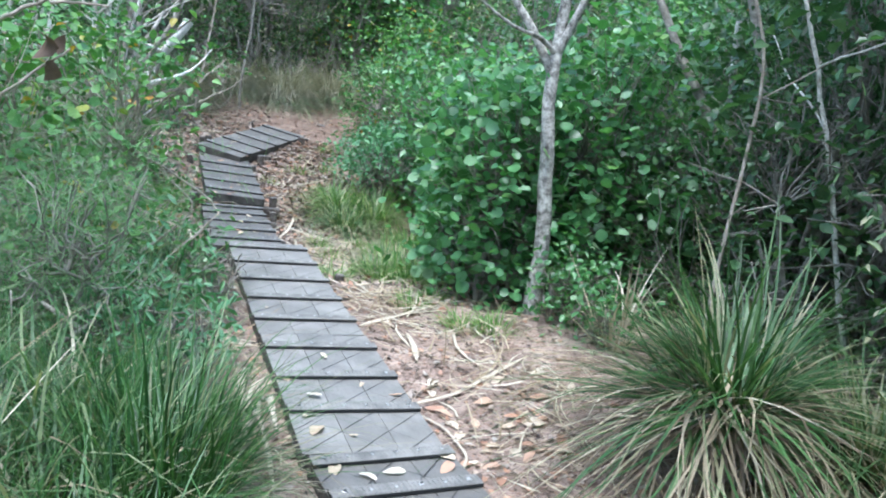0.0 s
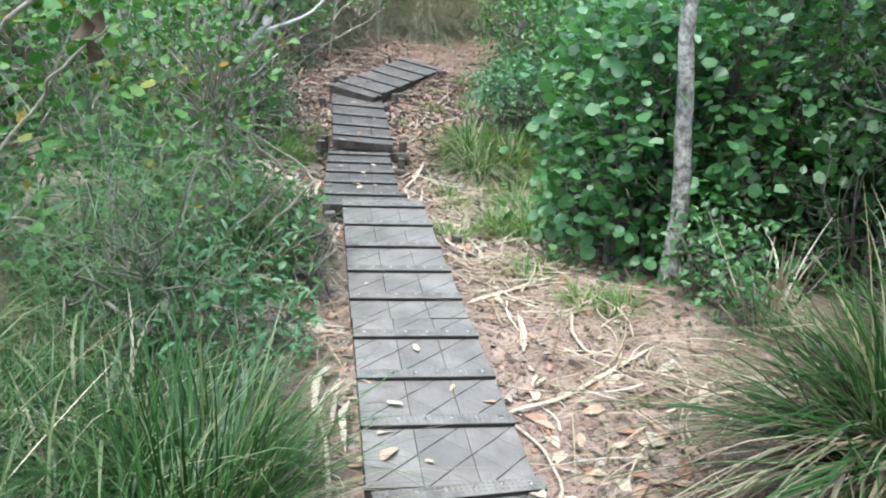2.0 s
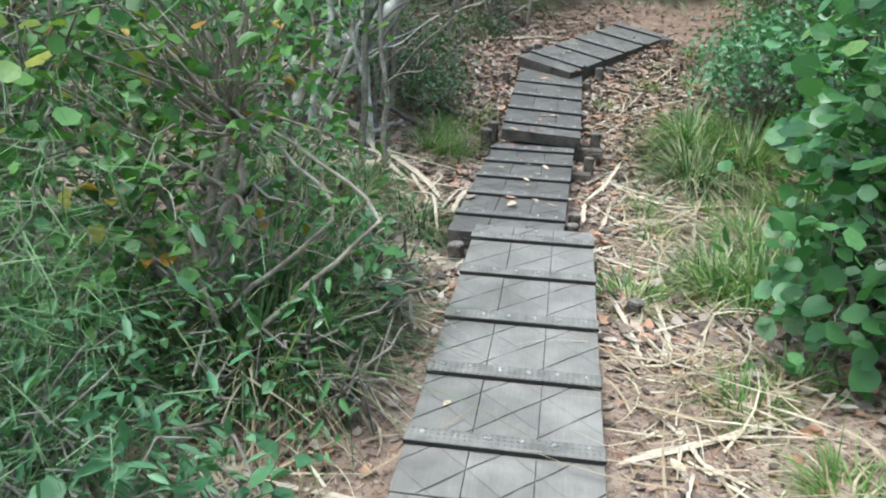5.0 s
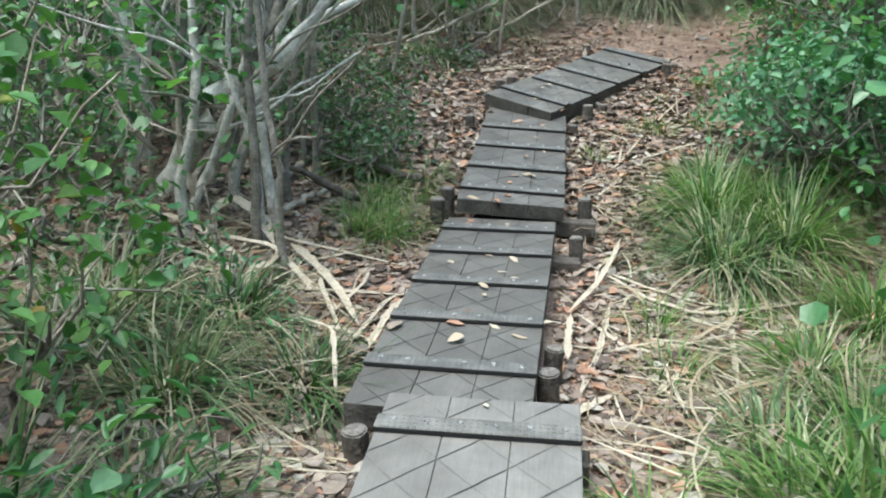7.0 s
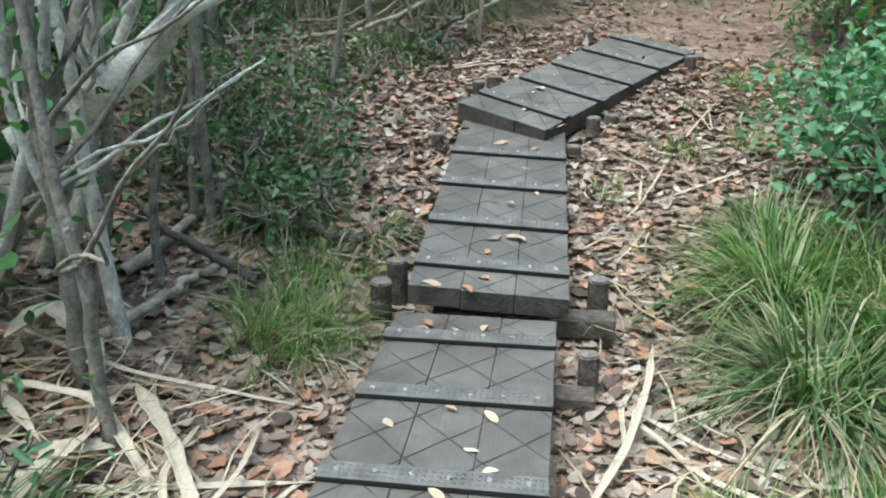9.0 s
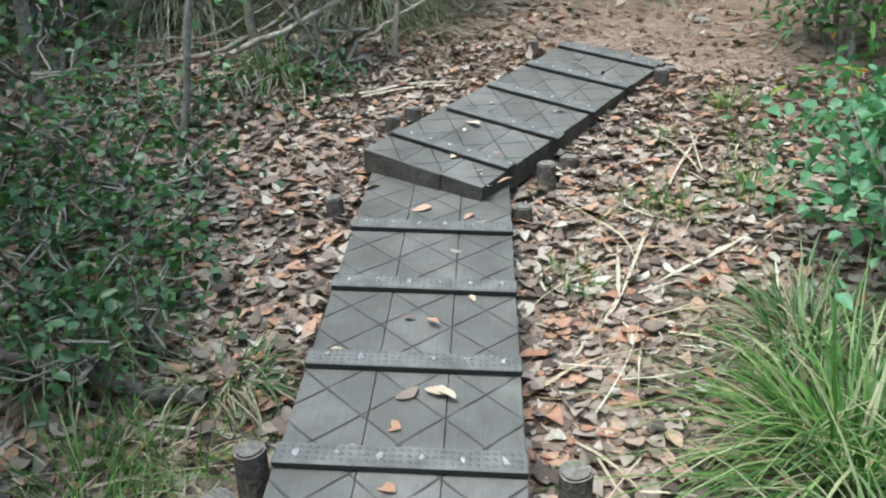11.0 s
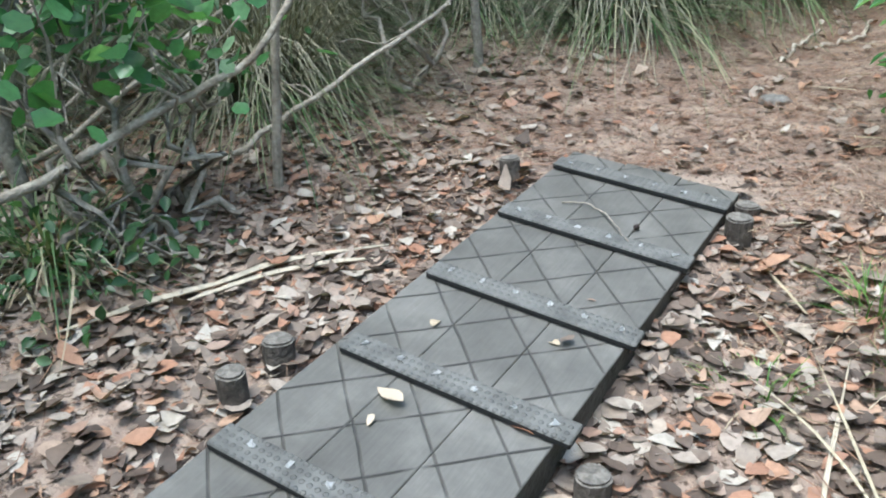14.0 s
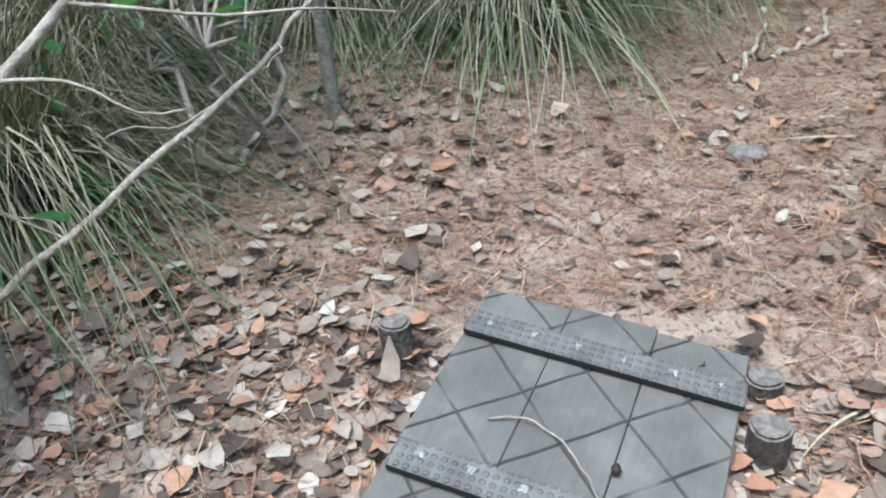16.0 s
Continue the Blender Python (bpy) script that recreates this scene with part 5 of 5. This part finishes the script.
def leaf_kinds():
    kinds = []
    rng = np.random.default_rng(31)
    for i in range(8):
        n = 14
        w = (0.5, 0.46, 0.42, 0.6, 0.48, 0.4, 0.38, 0.55)[i]
        s = np.linspace(0, 1, n)
        half = 0.5 * w * np.sin(np.pi * s**0.8) ** 0.8 * (1 + 0.08 * rng.normal(size=n))
        mid = np.stack([s, 0.06 * np.sin(3 * s + i), 0.05 * np.sin(4 * s + i)], -1)
        lift = 0.25 * half * (1 + 0.5 * np.sin(5 * s + i))
        rows = np.stack([mid + np.stack([0 * s, -half, lift], -1), mid, mid + np.stack([0 * s, half, lift * 0.6], -1)], 1)
        f = [(a * 3 + b, a * 3 + b + 1, a * 3 + b + 4, a * 3 + b + 3) for a in range(n - 1) for b in range(2)]
        ob = meshed("fallen_leaf", rows.reshape(-1, 3), f, (M_CREAM, M_ORANGE, M_CREAM, M_OLD, M_CREAM, M_ORANGE, M_CREAM, M_OLD)[i], True)
        kinds.append(ob)
    return kinds


def fallen():
    rng = np.random.default_rng(12)
    kinds = leaf_kinds()
    used = set()

    def put(x, y, size, k, label):
        src = kinds[k]
        ob = src if k not in used else new("fallen_leaf", src.data)
        used.add(k)
        z = deck_top(x, y)
        ob.matrix_world = pose(x, y, z + 0.005 + (0.012 if z > lie1(x, y) + 0.001 and rng.random() < 0.15 else 0), rng.normal() * 6, rng.normal() * 6, rng.uniform(0, 360)) @ Matrix.Scale(size, 4)
        tagged(ob, label, "leaf", "fallen leaves")

    ON = "pale dry leaf fallen on the grey planks"
    for x, y, s, k in [(-2.28, 12.52, 0.08, 0), (-2.02, 12.41, 0.08, 5), (-2.11, 12.48, 0.05, 2), (-2.29, 12.9, 0.09, 1), (-2.14, 12.61, 0.08, 3), (-2.57, 12.89, 0.06, 5), (-1.79, 12.14, 0.07, 0), (0.30, 5.36, 0.13, 2), (0.36, 5.2, 0.11, 0), (0.25, 5.62, 0.08, 4), (0.24, 6.11, 0.07, 4), (0.48, 5.87, 0.06, 6), (0.78, 5.02, 0.1, 6), (0.6, 4.95, 0.09, 6), (0.5, 5.0, 0.1, 0), (0.69, 5.77, 0.07, 1), (-1.23, 9.94, 0.06, 4), (-1.16, 9.69, 0.05, 0), (-1.02, 9.2, 0.07, 2), (-0.86, 9.31, 0.07, 4),
                       (-1.14, 9.29, 0.06, 3), (-1.69, 10.62, 0.08, 5), (-1.62, 10.7, 0.08, 1), (-1.76, 10.56, 0.08, 4), (-1.69, 11.11, 0.08, 4), (-1.66, 11.09, 0.07, 0), (-1.78, 11.01, 0.08, 3), (-1.87, 11.41, 0.06, 5), (-2.0, 13.3, 0.05, 3), (-2.35, 13.2, 0.05, 0), (-2.05, 12.95, 0.06, 5), (-1.77, 10.37, 0.06, 5), (-1.71, 10.40, 0.07, 1), (-1.64, 10.43, 0.06, 5), (-1.83, 10.34, 0.06, 1), (-1.54, 10.47, 0.05, 0), (-1.26, 9.78, 0.05, 4), (-1.19, 9.53, 0.06, 4), (-1.54, 9.81, 0.06, 4), (-1.17, 9.12, 0.08, 1), (-1.04, 9.03, 0.08, 0), (-0.89, 9.14, 0.07, 2), (-2.23, 12.2, 0.09, 1), (-2.07, 12.16, 0.07, 5), (-1.98, 12.11, 0.1, 1), (-1.71, 10.91, 0.1, 1), (-1.77, 10.77, 0.07, 5)]:
        put(x, y, s, k, ON)
    for _ in range(24):
        y = rng.uniform(3.2, 13.6)
        x = np.interp(y, YC, XC) + rng.uniform(-0.27, 0.27)
        put(x, y, rng.uniform(0.025, 0.05), int(rng.integers(0, 8)), ON)
    for _ in range(80):
        y = rng.uniform(3.6, 8.0)
        d = rng.uniform(0.34, 1.1) if rng.random() < 0.72 else -rng.uniform(0.34, 0.6)
        x = np.interp(y, YC, XC) + d
        put(x, y, rng.uniform(0.045, 0.105), int(rng.choice([0, 1, 1, 5, 5, 3, 7])), "curled orange-brown dead leaf on bare earth")
    for _ in range(70):
        x, y = 1.15 + rng.normal() * 0.22, 5.45 + rng.normal() * 0.42
        if x > 0.75 + (5.6 - y) * 0.45:
            put(x, y, rng.uniform(0.07, 0.12), int(rng.choice([1, 5, 1, 5, 0])), "curled orange-brown dead leaf on bare earth")
    for _ in range(60):
        y = rng.uniform(8.8, 15.5)
        d = rng.uniform(0.36, 1.4) * (1 if rng.random() < 0.5 else -1)
        x = np.interp(y, YC, XC) + d
        put(x, y, rng.uniform(0.05, 0.10), int(rng.choice([1, 3, 3, 7, 7, 5])), "curled dead leaf on top of the litter")


fallen()


def straw():
    """Long dry straw fallen in tangles, too many to count."""
    rng = np.random.default_rng(66)
    spots = [(-2.2, 9.0, 0.55, 0.45, 200), (2.6, 5.5, 0.45, 0.4, 420), (2.2, 4.8, 0.35, 0.3, 220), (-1.75, 8.5, 0.35, 0.35, 200), (-0.45, 9.8, 0.4, 0.5, 260), (0.0, 9.2, 0.35, 0.5, 180), (0.35, 7.35, 0.28, 0.4, 240), (-0.5, 6.15, 0.25, 0.2, 90), (0.05, 5.3, 0.12, 0.4, 70), (-3.0, 9.2, 0.5, 0.5, 260), (1.45, 5.9, 0.3, 0.5, 160),
             (-1.35, 12.0, 0.25, 0.9, 120), (0.9, 6.4, 0.35, 0.5, 70), (-1.3, 15.4, 0.6, 0.6, 90), (-0.9, 7.6, 0.3, 0.5, 160)]
    parts = []
    for x, y, sx, sy, n in spots:
        px, py = x + rng.normal(size=n) * sx, y + rng.normal(size=n) * sy
        keep = np.abs(px - np.interp(py, YC, XC)) > 0.42
        px, py = px[keep], py[keep]
        k = len(px)
        base = np.stack([px, py, lie(px, py) + rng.uniform(0.004, 0.05, k)], -1)
        parts.append(ribbons(rng, base, rng.uniform(0, 2 * np.pi, k), rng.uniform(0.15, 0.65, k), rng.uniform(0.004, 0.012, k), rng.normal(0.12, 0.12, k), rng.uniform(0.05, 0.2, k), 5, 0.5))
    ob = meshed("dry_straw", *joined(parts), M_DRY)
    tagged(ob, "tangled dry bleached straw lying on the ground", "straw", kind="stuff")


straw()


def lump(name, x, y, z, sx, sy, sz, mat, label, category, seed):
    bm = bmesh.new()
    bmesh.ops.create_icosphere(bm, subdivisions=3, radius=1)
    for v in bm.verts:
        k = 1 + 0.28 * noise.noise(v.co * 2.1 + Vector((seed, 0, 0))) + 0.15 * noise.noise(v.co * 6 + Vector((0, seed, 0)))
        v.co = Vector((v.co.x * sx * k, v.co.y * sy * k, v.co.z * sz * k))
    ob = part(name, bm, mat, smooth=True)
    ob.location = (x, y, z)
    tagged(ob, label, category)


lump("seed_cone", -1.96, 13.93, deck_top(-1.96, 13.93) + 0.012, 0.0095, 0.013, 0.0095, M_CONE, "small dark seed cone lying on the planks", "seed cone", 1)
lump("earth_clod", -1.62, 15.3, lie1(-1.62, 15.3) + 0.005, 0.07, 0.06, 0.03, M_CLOD, "grey clod of earth on the path", "clod", 5)
branch("bare_twig", [(px, py, deck_top(px, py) + pz) for px, py, pz in ((-2.22, 14.0, 0.006), (-2.14, 14.02, 0.012), (-2.06, 13.97, 0.008), (-2.0, 13.88, 0.012), (-1.96, 13.80, 0.03))], 0.0024, 0.0014, "thin pale twig lying on the planks", seed=50, twigs=1, wiggle=0.002)


def single_leaves():
    """The large round leaves on the sunny face of the nearest shrubs, one by one."""
    rng = np.random.default_rng(404)
    shapes = []
    for k in range(6):
        a = np.linspace(0, 2 * np.pi, 12, endpoint=False)
        r = 0.5 * (1 + 0.06 * rng.normal(size=12)) * np.where(np.abs(a - np.pi) < 0.2, 0.8, 1.0)
        rim = np.stack([0.5 + r * np.cos(a), r * np.sin(a) * 0.95, 0.06 * np.cos(2 * a + k) + 0.05], -1)
        v = np.concatenate([[[0.5, 0, 0]], rim])
        me = bpy.data.meshes.new("leaf")
        me.from_pydata(v.tolist(), [], [(0, i + 1, (i + 1) % 12 + 1) for i in range(12)])
        me.materials.append(M_ROUND if k % 2 else M_GLOSS)
        me.polygons.foreach_set("use_smooth", np.ones(12, bool))
        shapes.append(me)
    homes = [o for o in bpy.data.objects if o.name.startswith("round_leaf_shrub")]
    homes.sort(key=lambda o: o.location.y)
    for home, count, wide, high in ((homes[0], 170, 0.58, 1.7), (homes[1], 60, 0.72, 2.1), (homes[2], 120, 0.56, 1.85)):
        for i in range(count):
            a = rng.uniform(math.pi * 0.75, math.pi * 1.75)
            h = rng.uniform(0.06, 0.98)
            r = wide * math.sqrt(max(0.15, 1 - (1.25 * (h - 0.5)) ** 2)) * rng.uniform(0.85, 1.12)
            ob = new("leaf", shapes[i % 6])
            ob.parent = home
            sz = rng.uniform(0.05, 0.115)
            ob.matrix_basis = pose(r * math.cos(a), r * math.sin(a), h * high, rng.normal() * 30, 20 + rng.normal() * 28, math.degrees(a) + rng.normal() * 45) @ Matrix.Scale(sz, 4)


single_leaves()
